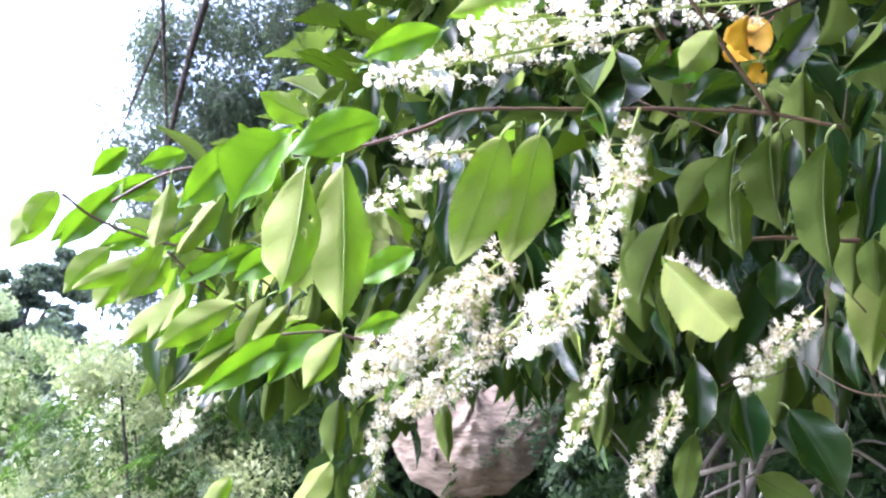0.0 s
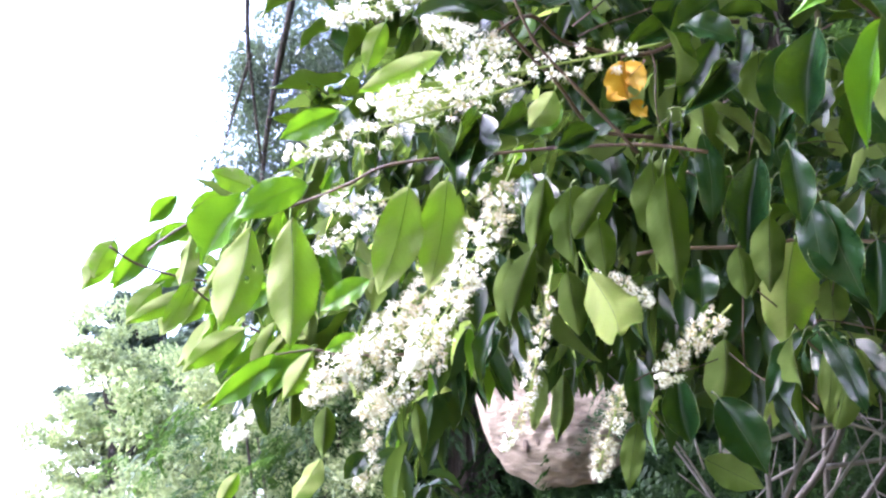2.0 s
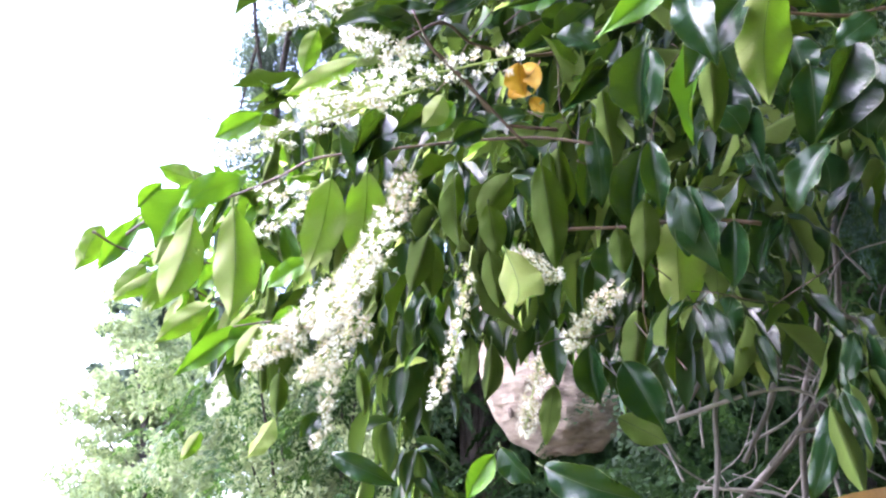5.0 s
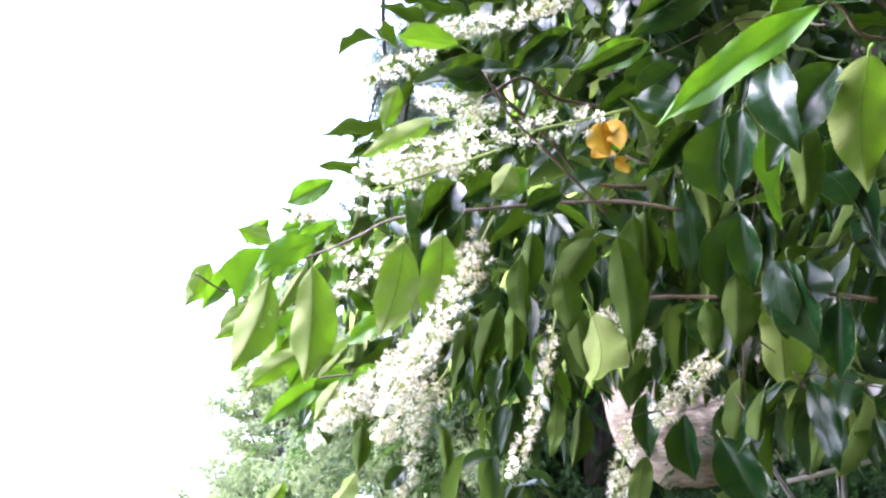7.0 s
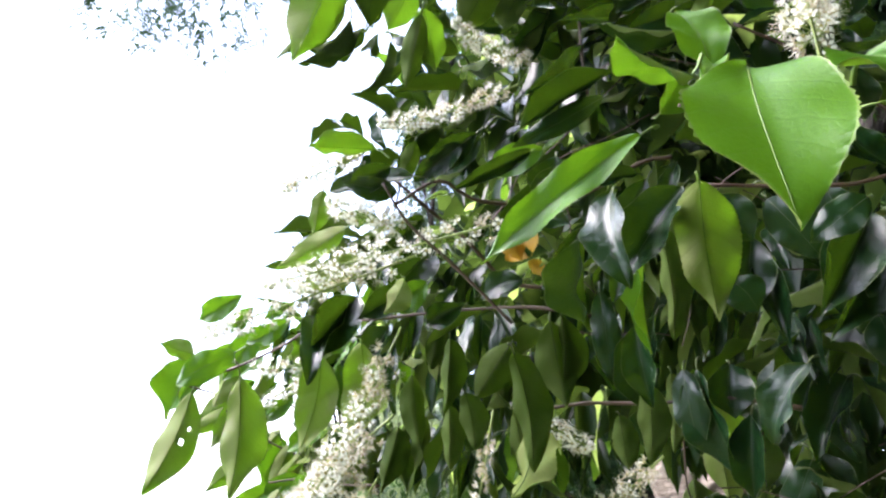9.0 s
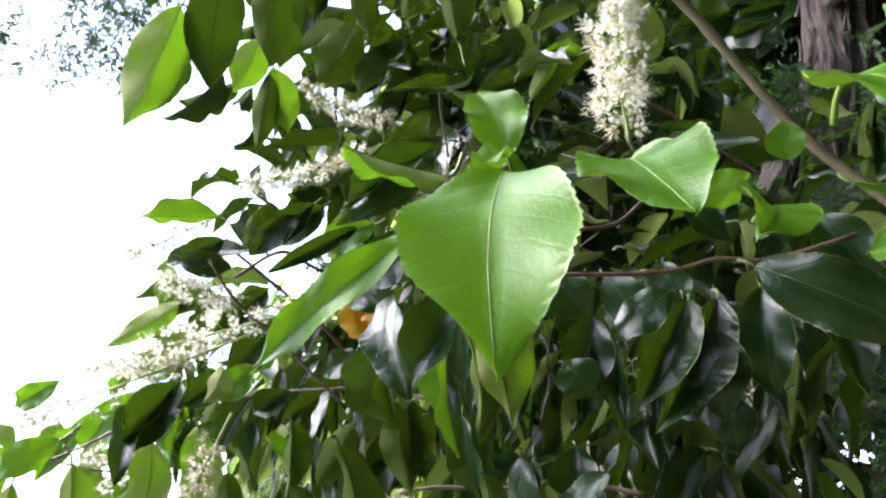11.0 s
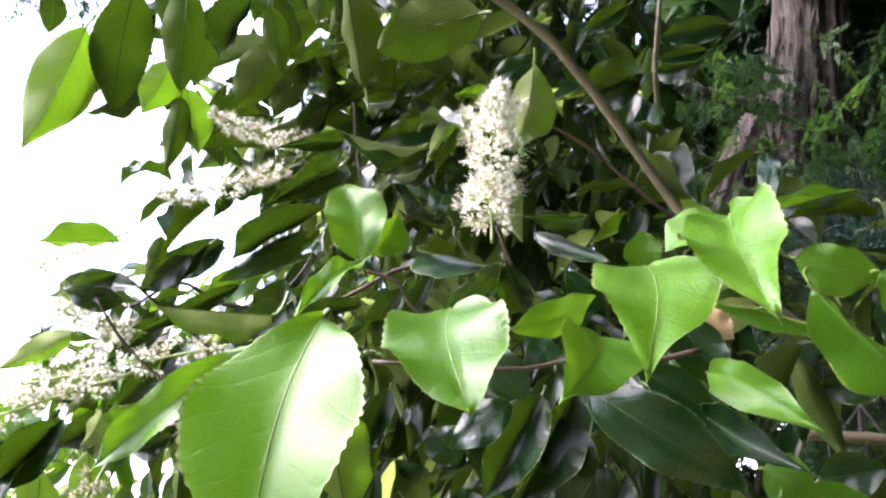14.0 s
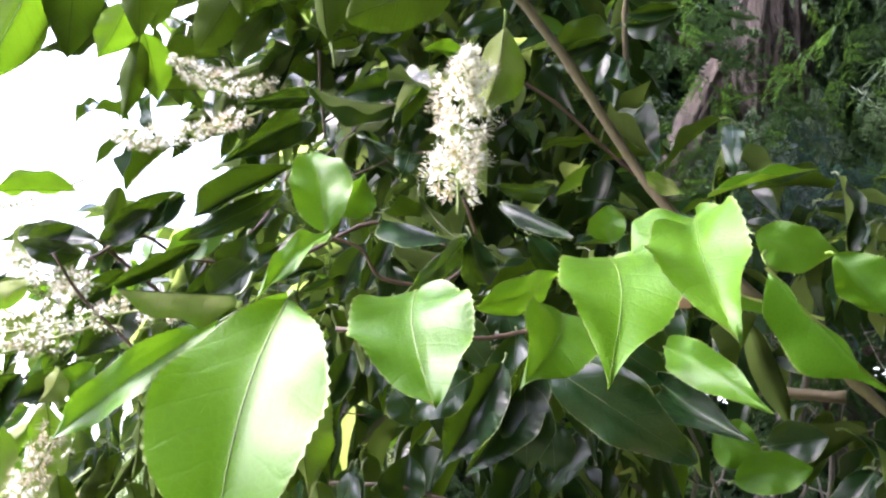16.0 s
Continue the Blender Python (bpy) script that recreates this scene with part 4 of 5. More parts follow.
leaf("young", (0.103, 0.505, 1.935), (0.053, 0.509, 1.919), 0.021, (0.13, -0.83, -0.55))
leaf("lime", (0.114, 0.592, 2.071), (0.090, 0.613, 2.032), 0.023, (0.22, -0.80, -0.56))
leaf("lime", (0.175, 0.549, 2.005), (0.104, 0.543, 1.972), 0.023, (0.30, -0.82, -0.49))
leaf("yellow", (0.340, 0.594, 1.999), (0.309, 0.607, 1.975), 0.035, (-0.34, -0.94, -0.09))
leaf("yellow", (0.329, 0.609, 1.973), (0.341, 0.615, 1.959), 0.014, (-0.03, -0.89, -0.46))
leaf("lime", (0.282, 0.727, 1.856), (0.303, 0.640, 1.777), 0.047, (-0.38, -0.67, 0.64), 6)
leaf("lime", (0.268, 0.501, 1.930), (0.247, 0.509, 1.906), 0.023, (-0.10, -0.96, -0.24))
leaf("mature", (0.324, 0.609, 1.956), (0.279, 0.617, 1.947), 0.031, (-0.17, -0.98, 0.03))
leaf("back", (0.251, 0.617, 1.912), (0.235, 0.641, 1.849), 0.029, (0.03, -0.93, -0.37))
leaf("back", (0.275, 0.508, 1.856), (0.274, 0.528, 1.801), 0.024, (0.62, -0.74, -0.27))
leaf("back", (0.343, 0.542, 1.875), (0.348, 0.571, 1.790), 0.037, (0.03, -0.95, -0.32))
leaf("back", (0.293, 0.563, 1.851), (0.296, 0.578, 1.808), 0.031, (0.11, -0.94, -0.31))
leaf("mature", (0.389, 0.767, 1.870), (0.387, 0.779, 1.828), 0.040, (-0.15, -0.95, -0.27))
leaf("lime", (0.457, 0.677, 1.857), (0.458, 0.772, 1.770), 0.052, (-0.29, -0.65, -0.71))
leaf("dark", (0.465, 0.606, 1.868), (0.490, 0.627, 1.791), 0.044, (-0.53, -0.76, -0.37))
leaf("mature", (0.433, 0.438, 1.920), (0.426, 0.467, 1.866), 0.039, (-0.43, -0.82, -0.38))
leaf("young", (0.471, 0.440, 1.921), (0.461, 0.477, 1.851), 0.021, (-0.69, -0.68, -0.26))
leaf("mature", (0.434, 0.549, 1.890), (0.439, 0.570, 1.834), 0.027, (-0.10, -0.93, -0.36))
leaf("back", (0.242, 0.549, 1.824), (0.222, 0.559, 1.773), 0.028, (0.20, -0.94, -0.27))
leaf("back", (0.224, 0.561, 1.824), (0.237, 0.577, 1.776), 0.022, (0.20, -0.94, -0.27))
leaf("dark", (0.548, 0.465, 1.837), (0.525, 0.487, 1.796), 0.032, (-0.66, -0.75, -0.03))
leaf("back", (0.401, 0.619, 1.838), (0.404, 0.630, 1.798), 0.026, (-0.04, -0.96, -0.28))
leaf("back", (0.426, 0.610, 1.859), (0.422, 0.628, 1.801), 0.031, (-0.07, -0.95, -0.29))
leaf("mature", (0.500, 0.609, 1.833), (0.495, 0.626, 1.773), 0.031, (-0.17, -0.95, -0.26))
leaf("mature", (0.461, 0.401, 1.929), (0.472, 0.388, 1.865), 0.032, (-0.42, -0.90, 0.13))
leaf("young", (0.487, 0.364, 1.941), (0.397, 0.363, 1.880), 0.023, (0.06, -1.00, -0.08))
leaf("mature", (0.498, 0.413, 1.930), (0.454, 0.418, 1.868), 0.038, (-0.16, -0.99, 0.03))
leaf("lime", (0.511, 0.386, 1.919), (0.508, 0.436, 1.857), 0.036, (-0.05, -0.80, -0.58), 4)
leaf("young", (0.545, 0.326, 1.945), (0.561, 0.264, 1.840), 0.064, (0.22, -0.80, 0.50), 10)
leaf("lime", (0.520, 0.324, 1.945), (0.499, 0.272, 1.937), 0.030, (0.10, -0.62, 0.70), 5)
leaf("young", (0.520, 0.403, 1.996), (0.501, 0.413, 2.047), 0.034, (0.29, -0.91, 0.29), 6)
leaf("young", (0.465, 0.528, 2.045), (0.485, 0.525, 2.075), 0.029, (0.68, -0.55, -0.49))
leaf("young", (0.592, 0.353, 1.952), (0.620, 0.302, 1.900), 0.050, (0.05, -0.70, 0.71), 6)
leaf("young", (0.677, 0.348, 1.964), (0.684, 0.277, 1.906), 0.045, (0.10, -0.62, 0.78), 7)
leaf("young", (0.661, 0.499, 2.011), (0.660, 0.492, 2.033), 0.023, (0.11, -0.94, -0.32))
leaf("young", (0.643, 0.437, 1.957), (0.638, 0.367, 1.913), 0.042, (0.57, -0.47, 0.68), 8)
leaf("young", (0.711, 0.302, 1.966), (0.721, 0.247, 1.915), 0.029, (-0.28, -0.71, 0.65), 0)
leaf("young", (0.713, 0.306, 1.966), (0.690, 0.296, 1.952), 0.027, (0.10, -0.66, 0.74), 2)
leaf("young", (0.717, 0.517, 2.043), (0.781, 0.518, 2.058), 0.008, (-0.10, -0.80, 0.55), 1)
leaf("lime", (0.701, 0.535, 2.053), (0.679, 0.528, 2.067), 0.013, (0.33, -0.94, 0.06))
leaf("young", (0.745, 0.460, 1.986), (0.796, 0.464, 1.924), 0.025, (-0.50, -0.74, -0.45))
leaf("young", (0.745, 0.543, 2.026), (0.791, 0.542, 2.013), 0.033, (-0.19, -0.81, -0.56))
leaf("young", (0.783, 0.499, 2.001), (0.808, 0.502, 1.967), 0.031, (0.11, -0.99, -0.01))
leaf("young", (0.692, 0.501, 1.949), (0.743, 0.442, 1.910), 0.023, (-0.64, -0.72, 0.26))
leaf("mature", (0.686, 0.598, 1.937), (0.739, 0.525, 1.899), 0.034, (-0.68, -0.66, 0.31))
leaf("mature", (0.799, 0.646, 1.966), (0.754, 0.651, 1.964), 0.027, (-0.10, -0.98, -0.16))
leaf("young", (0.691, 0.507, 1.994), (0.777, 0.510, 1.967), 0.012, (-0.24, -0.51, -0.82))
leaf("dark", (0.592, 0.520, 1.941), (0.556, 0.515, 1.875), 0.041, (0.27, -0.96, -0.09))
leaf("dark", (0.633, 0.452, 1.933), (0.708, 0.465, 1.886), 0.041, (-0.04, -0.94, -0.33))
leaf("mature", (0.590, 0.458, 1.927), (0.558, 0.451, 1.902), 0.026, (0.10, -0.98, 0.16))
leaf("dark", (0.599, 0.554, 1.932), (0.601, 0.559, 1.876), 0.044, (-0.14, -0.99, -0.09))
leaf("mature", (0.656, 0.530, 1.945), (0.679, 0.539, 1.878), 0.034, (0.41, -0.91, 0.02))
leaf("mature", (0.502, 0.522, 2.045), (0.587, 0.441, 1.999), 0.019, (-0.73, -0.61, -0.29))
leaf("mature", (0.582, 0.460, 2.007), (0.586, 0.351, 1.950), 0.016, (0.98, -0.06, 0.20))
leaf("mature", (0.590, 0.443, 2.003), (0.595, 0.467, 1.979), 0.025, (0.36, -0.69, -0.63))
leaf("mature", (0.592, 0.503, 2.041), (0.647, 0.452, 2.002), 0.015, (-0.73, -0.67, -0.14))
leaf("mature", (0.589, 0.498, 2.051), (0.618, 0.545, 2.067), 0.017, (0.79, -0.30, -0.54))
leaf("young", (0.606, 0.403, 1.955), (0.637, 0.458, 1.984), 0.020, (0.90, -0.38, -0.21))
leaf("mature", (0.426, 0.517, 2.063), (0.362, 0.490, 2.020), 0.021, (0.53, -0.79, -0.30))
leaf("young", (0.521, 0.404, 1.995), (0.523, 0.335, 1.945), 0.015, (0.33, -0.55, 0.77))
leaf("dark", (0.360, 0.652, 2.180), (0.349, 0.547, 2.099), 0.037, (0.95, -0.25, 0.19))
leaf("young", (0.427, 0.561, 2.212), (0.420, 0.557, 2.246), 0.008, (0.45, -0.85, 0.1), 3)
leaf("young", (0.428, 0.562, 2.206), (0.436, 0.558, 2.226), 0.006, (0.2, -0.95, 0.1), 3)
leaf("young", (0.428, 0.562, 2.206), (0.419, 0.553, 2.222), 0.006, (0.6, -0.75, 0.1), 3)
leaf("dark", (0.427, 0.540, 2.147), (0.402, 0.484, 2.118), 0.020, (0.93, -0.30, -0.20))
leaf("dark", (0.488, 0.617, 2.197), (0.421, 0.603, 2.178), 0.027, (0.30, -0.83, -0.48))
leaf("mature", (0.491, 0.651, 2.219), (0.451, 0.656, 2.182), 0.019, (-0.14, -0.99, 0.02))
leaf("dark", (0.436, 0.573, 2.021), (0.386, 0.550, 2.003), 0.021, (0.39, -0.91, 0.09))
leaf("dark", (0.384, 0.591, 2.043), (0.318, 0.562, 1.992), 0.029, (0.46, -0.88, -0.09))
leaf("back", (0.601, 0.354, 2.104), (0.550, 0.345, 2.087), 0.038, (0.33, -0.76, -0.56), 6)
leaf("back", (0.438, 0.498, 2.264), (0.435, 0.545, 2.198), 0.043, (-0.19, -0.80, -0.57))
leaf("lime", (0.199, 0.476, 2.255), (0.142, 0.487, 2.151), 0.051, (0.69, -0.58, -0.44), 1)
leaf("back", (0.241, 0.480, 2.290), (0.204, 0.519, 2.194), 0.057, (0.63, -0.60, -0.49))
leaf("back", (0.277, 0.502, 2.303), (0.251, 0.545, 2.222), 0.046, (0.58, -0.63, -0.52))
leaf("mature", (0.337, 0.520, 2.288), (0.303, 0.531, 2.241), 0.038, (0.14, -0.93, -0.33))
leaf("back", (0.346, 0.530, 2.284), (0.344, 0.565, 2.236), 0.030, (0.49, -0.69, -0.53))
leaf("lime", (0.232, 0.546, 2.259), (0.203, 0.553, 2.212), 0.035, (0.61, -0.64, -0.46))
leaf("lime", (0.229, 0.576, 2.247), (0.228, 0.610, 2.192), 0.038, (0.59, -0.68, -0.43))
leaf("dark", (0.213, 0.426, 2.256), (0.201, 0.440, 2.226), 0.026, (0.67, -0.54, -0.51))
leaf("dark", (0.251, 0.536, 2.037), (0.147, 0.557, 2.049), 0.030, (-0.19, -0.98, 0.08), 5)
leaf("dark", (0.227, 0.601, 2.027), (0.196, 0.572, 1.983), 0.027, (0.74, -0.67, -0.08), 5)
leaf("dark", (0.214, 0.643, 2.014), (0.187, 0.604, 1.951), 0.043, (0.77, -0.64, 0.07), 5)
leaf("dark", (0.244, 0.576, 2.074), (0.283, 0.601, 2.090), 0.024, (0.60, -0.74, -0.29))
leaf("dark", (0.212, 0.522, 1.928), (0.186, 0.499, 1.869), 0.041, (0.73, -0.68, -0.05))
leaf("mature", (0.247, 0.534, 1.932), (0.220, 0.511, 1.905), 0.027, (0.70, -0.71, -0.08))
leaf("mature", (0.597, 0.644, 2.210), (0.650, 0.641, 2.229), 0.032, (0.21, -0.69, -0.69))
leaf("mature", (0.629, 0.738, 2.276), (0.607, 0.757, 2.237), 0.030, (0.12, -0.87, -0.48))
leaf("mature", (0.721, 0.781, 2.357), (0.652, 0.781, 2.354), 0.030, (0.03, -0.83, -0.55))
leaf("mature", (0.697, 0.819, 2.354), (0.642, 0.818, 2.351), 0.023, (0.05, -0.85, -0.53))
leaf("mature", (0.639, 0.636, 2.297), (0.596, 0.642, 2.279), 0.023, (0.13, -0.81, -0.57))
leaf("mature", (0.373, 0.501, 2.020), (0.330, 0.458, 1.977), 0.017, (0.76, -0.64, -0.12))
leaf("mature", (0.439, 0.506, 2.077), (0.358, 0.503, 2.038), 0.023, (0.14, -0.96, -0.22))
leaf("mature", (0.291, 0.585, 2.090), (0.237, 0.574, 2.058), 0.037, (0.41, -0.79, -0.45))
leaf("back", (0.231, 0.569, 2.234), (0.199, 0.600, 2.172), 0.032, (0.42, -0.71, -0.56))
leaf("back", (0.177, 0.507, 2.238), (0.124, 0.515, 2.182), 0.043, (0.51, -0.64, -0.58))
leaf("back", (0.224, 0.582, 2.099), (0.206, 0.592, 2.063), 0.022, (0.46, -0.77, -0.44))
leaf("mature", (0.304, 0.549, 2.074), (0.248, 0.550, 2.042), 0.029, (0.27, -0.83, -0.49))
leaf("dark", (0.232, 0.542, 2.027), (0.192, 0.514, 2.032), 0.023, (0.46, -0.75, -0.47))
leaf("mature", (0.395, 0.533, 2.013), (0.359, 0.538, 1.991), 0.036, (0.15, -0.88, -0.45))
leaf("young", (-0.256, 0.856, 1.986), (-0.311, 0.851, 1.913), 0.032, (0.49, -0.81, -0.32))
leaf("lime", (-0.375, 0.933, 2.012), (-0.415, 0.933, 1.941), 0.039, (0.53, -0.79, -0.30))
leaf("lime", (-0.322, 0.973, 2.037), (-0.269, 1.002, 2.035), 0.024, (0.44, -0.83, -0.35))
leaf("lime", (-0.305, 0.951, 1.948), (-0.347, 0.944, 1.891), 0.034, (0.49, -0.83, -0.26))
leaf("lime", (-0.348, 1.079, 1.964), (-0.376, 1.080, 1.906), 0.035, (0.46, -0.85, -0.25))
leaf("lime", (-0.227, 0.937, 1.936), (-0.260, 0.936, 1.883), 0.032, (0.43, -0.86, -0.27))
leaf("lime", (-0.241, 1.011, 1.901), (-0.297, 0.998, 1.841), 0.035, (0.43, -0.88, -0.21))
leaf("young", (-0.167, 0.932, 1.870), (-0.202, 0.930, 1.813), 0.031, (0.39, -0.90, -0.21))
leaf("young", (-0.270, 0.973, 1.971), (-0.322, 0.953, 1.949), 0.026, (0.46, -0.84, -0.30))
leaf("young", (-0.200, 0.941, 1.959), (-0.233, 0.933, 1.939), 0.021, (0.41, -0.86, -0.30))
leaf("young", (-0.105, 0.859, 1.917), (-0.153, 0.848, 1.888), 0.025, (0.36, -0.88, -0.29))
leaf("young", (-0.336, 1.023, 2.113), (-0.378, 1.019, 2.069), 0.030, (0.46, -0.80, -0.38))
leaf("young", (-0.268, 1.054, 2.119), (-0.323, 1.038, 2.095), 0.030, (0.41, -0.82, -0.39))
leaf("young", (-0.097, 0.898, 1.849), (-0.168, 0.878, 1.797), 0.029, (0.40, -0.90, -0.19))
leaf("young", (-0.036, 0.767, 1.803), (-0.112, 0.744, 1.744), 0.028, (0.40, -0.90, -0.17))
leaf("young", (-0.014, 0.771, 1.809), (-0.057, 0.764, 1.757), 0.035, (0.10, -0.99, 0.04))
leaf("lime", (0.017, 0.693, 1.787), (-0.010, 0.691, 1.742), 0.025, (0.35, -0.92, -0.17))
leaf("back", (0.004, 0.776, 1.747), (0.000, 0.781, 1.694), 0.029, (0.32, -0.94, -0.11))
leaf("back", (0.094, 0.800, 1.750), (0.099, 0.807, 1.696), 0.021, (0.20, -0.97, -0.11))
leaf("young", (0.063, 0.704, 1.803), (0.028, 0.696, 1.788), 0.017, (0.29, -0.93, -0.22))
leaf("lime", (-0.001, 0.780, 1.695), (-0.030, 0.772, 1.650), 0.027, (-0.09, -0.97, 0.24))
leaf("lime", (-0.077, 0.751, 1.681), (-0.097, 0.743, 1.647), 0.017, (0.43, -0.90, -0.04))
leaf("young", (0.073, 0.692, 1.855), (0.026, 0.687, 1.825), 0.025, (0.11, -0.99, 0.01))
leaf("mature", (0.127, 0.703, 1.861), (0.106, 0.705, 1.841), 0.026, (0.20, -0.94, -0.29))
leaf("mature", (0.021, 0.865, 1.707), (-0.002, 0.860, 1.678), 0.031, (0.28, -0.96, -0.07))
leaf("young", (-0.050, 0.743, 1.872), (-0.087, 0.735, 1.842), 0.026, (0.40, -0.88, -0.27))
leaf("lime", (-0.102, 0.797, 1.840), (-0.164, 0.777, 1.790), 0.031, (0.44, -0.87, -0.20))
leaf("back", (0.246, 0.829, 1.778), (0.234, 0.838, 1.708), 0.031, (0.03, -0.99, -0.13))
leaf("back", (0.222, 0.827, 1.785), (0.212, 0.836, 1.722), 0.025, (-0.28, -0.96, -0.08))
leaf("dark", (0.189, 0.754, 1.827), (0.169, 0.765, 1.764), 0.025, (-0.38, -0.92, -0.04))
leaf("mature", (0.322, 0.810, 1.789), (0.322, 0.820, 1.722), 0.036, (-0.07, -0.99, -0.15))
leaf("mature", (0.360, 0.810, 1.768), (0.368, 0.818, 1.699), 0.036, (-0.12, -0.99, -0.12))
leaf("back", (0.414, 0.841, 1.809), (0.401, 0.855, 1.735), 0.056, (-0.16, -0.97, -0.16))
leaf("back", (0.318, 0.820, 1.724), (0.304, 0.826, 1.660), 0.030, (-0.06, -1.00, -0.07))
leaf("back", (0.383, 0.862, 1.690), (0.436, 0.854, 1.660), 0.038, (-0.17, -0.98, -0.05))
leaf("back", (0.205, 0.711, 1.869), (0.199, 0.728, 1.809), 0.031, (0.08, -0.96, -0.27))
leaf("back", (0.261, 0.746, 1.866), (0.268, 0.763, 1.804), 0.038, (0.00, -0.97, -0.26))
leaf("back", (0.429, 0.690, 1.884), (0.423, 0.711, 1.819), 0.033, (-0.21, -0.93, -0.29))
leaf("back", (0.492, 0.721, 1.834), (0.492, 0.731, 1.790), 0.034, (-0.29, -0.93, -0.23))
leaf("mature", (0.379, 0.674, 1.946), (0.370, 0.699, 1.888), 0.022, (-0.15, -0.91, -0.38))
leaf("back", (0.396, 0.675, 2.006), (0.402, 0.712, 1.926), 0.034, (-0.17, -0.89, -0.43))
leaf("back", (0.440, 0.624, 2.014), (0.443, 0.648, 1.969), 0.037, (-0.24, -0.85, -0.48))
leaf("dark", (0.419, 0.685, 2.069), (0.380, 0.721, 2.021), 0.035, (-0.16, -0.85, -0.50))
leaf("dark", (0.455, 0.605, 1.868), (0.461, 0.624, 1.807), 0.033, (-0.29, -0.91, -0.30))
leaf("mature", (0.302, 0.531, 1.643), (0.327, 0.534, 1.615), 0.025, (-0.23, -0.92, -0.31))
leaf("young", (0.294, 0.545, 1.638), (0.272, 0.543, 1.604), 0.019, (0.13, -0.99, -0.02))
leaf("mature", (0.334, 0.534, 1.628), (0.405, 0.534, 1.603), 0.038, (-0.08, -0.96, -0.25))
leaf("mature", (0.105, 0.686, 1.649), (0.170, 0.706, 1.618), 0.028, (0.28, -0.96, -0.03))
leaf("mature", (0.395, 0.795, 1.743), (0.432, 0.801, 1.670), 0.050, (-0.05, -0.99, -0.11))
leaf("faded", (0.468, 0.346, 1.570), (0.525, 0.334, 1.612), 0.042, (-0.12, -0.99, -0.11))
leaf("yellow", (0.322, 0.585, 1.999), (0.326, 0.601, 1.970), 0.027, (0.63, -0.71, -0.31))
leaf("dark", (0.404, 0.567, 1.977), (0.362, 0.550, 1.924), 0.026, (0.52, -0.84, -0.14))
leaf("dark", (0.466, 0.569, 1.955), (0.448, 0.567, 1.910), 0.025, (0.43, -0.90, -0.12))
leaf("mature", (0.586, 0.617, 2.052), (0.617, 0.633, 2.019), 0.026, (0.18, -0.94, -0.28))
leaf("dark", (0.670, 0.552, 1.996), (0.700, 0.563, 1.950), 0.034, (0.05, -0.98, -0.21))
leaf("mature", (0.734, 0.649, 1.980), (0.768, 0.644, 1.994), 0.022, (-0.06, -0.98, -0.20))
leaf("young", (0.717, 0.629, 1.908), (0.750, 0.628, 1.894), 0.034, (-0.03, -1.00, -0.07))
leaf("mature", (0.749, 0.598, 1.899), (0.786, 0.594, 1.906), 0.032, (-0.09, -0.99, -0.07))
leaf("mature", (0.772, 0.695, 1.967), (0.740, 0.699, 1.951), 0.024, (-0.06, -0.99, -0.14))
leaf("young", (0.728, 0.564, 1.877), (0.772, 0.561, 1.886), 0.026, (-0.07, -1.00, 0.00))
leaf("mature", (0.497, 0.582, 1.928), (0.514, 0.590, 1.903), 0.034, (0.34, -0.94, -0.06))
leaf("back", (0.678, 0.616, 1.987), (0.684, 0.622, 1.960), 0.021, (0.05, -0.98, -0.19))
leaf("faded", (0.684, 0.610, 2.014), (0.705, 0.616, 1.994), 0.023, (0.03, -0.97, -0.24))
leaf("mature", (0.491, 0.586, 1.996), (0.515, 0.604, 1.962), 0.040, (0.19, -0.92, -0.35))
leaf("dark", (0.528, 0.595, 1.993), (0.560, 0.616, 1.947), 0.043, (-0.09, -0.88, -0.46))
leaf("dark", (0.580, 0.609, 1.973), (0.578, 0.632, 1.891), 0.048, (0.07, -0.96, -0.27))
leaf("dark", (0.632, 0.610, 1.974), (0.630, 0.632, 1.899), 0.040, (-0.01, -0.96, -0.28))
leaf("dark", (0.481, 0.665, 1.883), (0.481, 0.672, 1.840), 0.042, (0.21, -0.97, -0.15))
leaf("mature", (0.593, 0.673, 1.915), (0.598, 0.682, 1.874), 0.038, (0.04, -0.98, -0.20))
leaf("back", (0.342, 0.626, 1.922), (0.350, 0.644, 1.850), 0.039, (0.40, -0.90, -0.18))
leaf("dark", (0.512, 0.616, 1.971), (0.500, 0.633, 1.913), 0.042, (0.10, -0.95, -0.31))
leaf("mature", (0.569, 0.607, 2.001), (0.579, 0.621, 1.963), 0.040, (-0.34, -0.84, -0.42))
leaf("back", (0.351, 0.628, 1.927), (0.345, 0.646, 1.859), 0.037, (0.17, -0.95, -0.27))
leaf("dark", (0.430, 0.639, 1.923), (0.414, 0.660, 1.839), 0.038, (-0.18, -0.96, -0.20))
leaf("mature", (0.386, 0.628, 1.945), (0.388, 0.651, 1.868), 0.031, (0.12, -0.95, -0.28))
leaf("back", (0.305, 0.626, 1.904), (0.272, 0.629, 1.859), 0.037, (0.25, -0.93, -0.25))
leaf("mature", (0.373, 0.560, 2.043), (0.366, 0.577, 2.014), 0.042, (0.07, -0.86, -0.51))
leaf("young", (0.373, 0.529, 2.035), (0.322, 0.530, 2.024), 0.025, (0.10, -0.84, -0.53))
leaf("mature", (0.298, 0.538, 2.061), (0.248, 0.542, 2.035), 0.026, (0.20, -0.82, -0.54))
leaf("mature", (0.231, 0.530, 2.047), (0.190, 0.526, 2.032), 0.031, (0.28, -0.80, -0.52))
leaf("lime", (0.186, 0.574, 2.094), (0.150, 0.514, 2.076), 0.026, (0.30, -0.62, -0.72), 1)
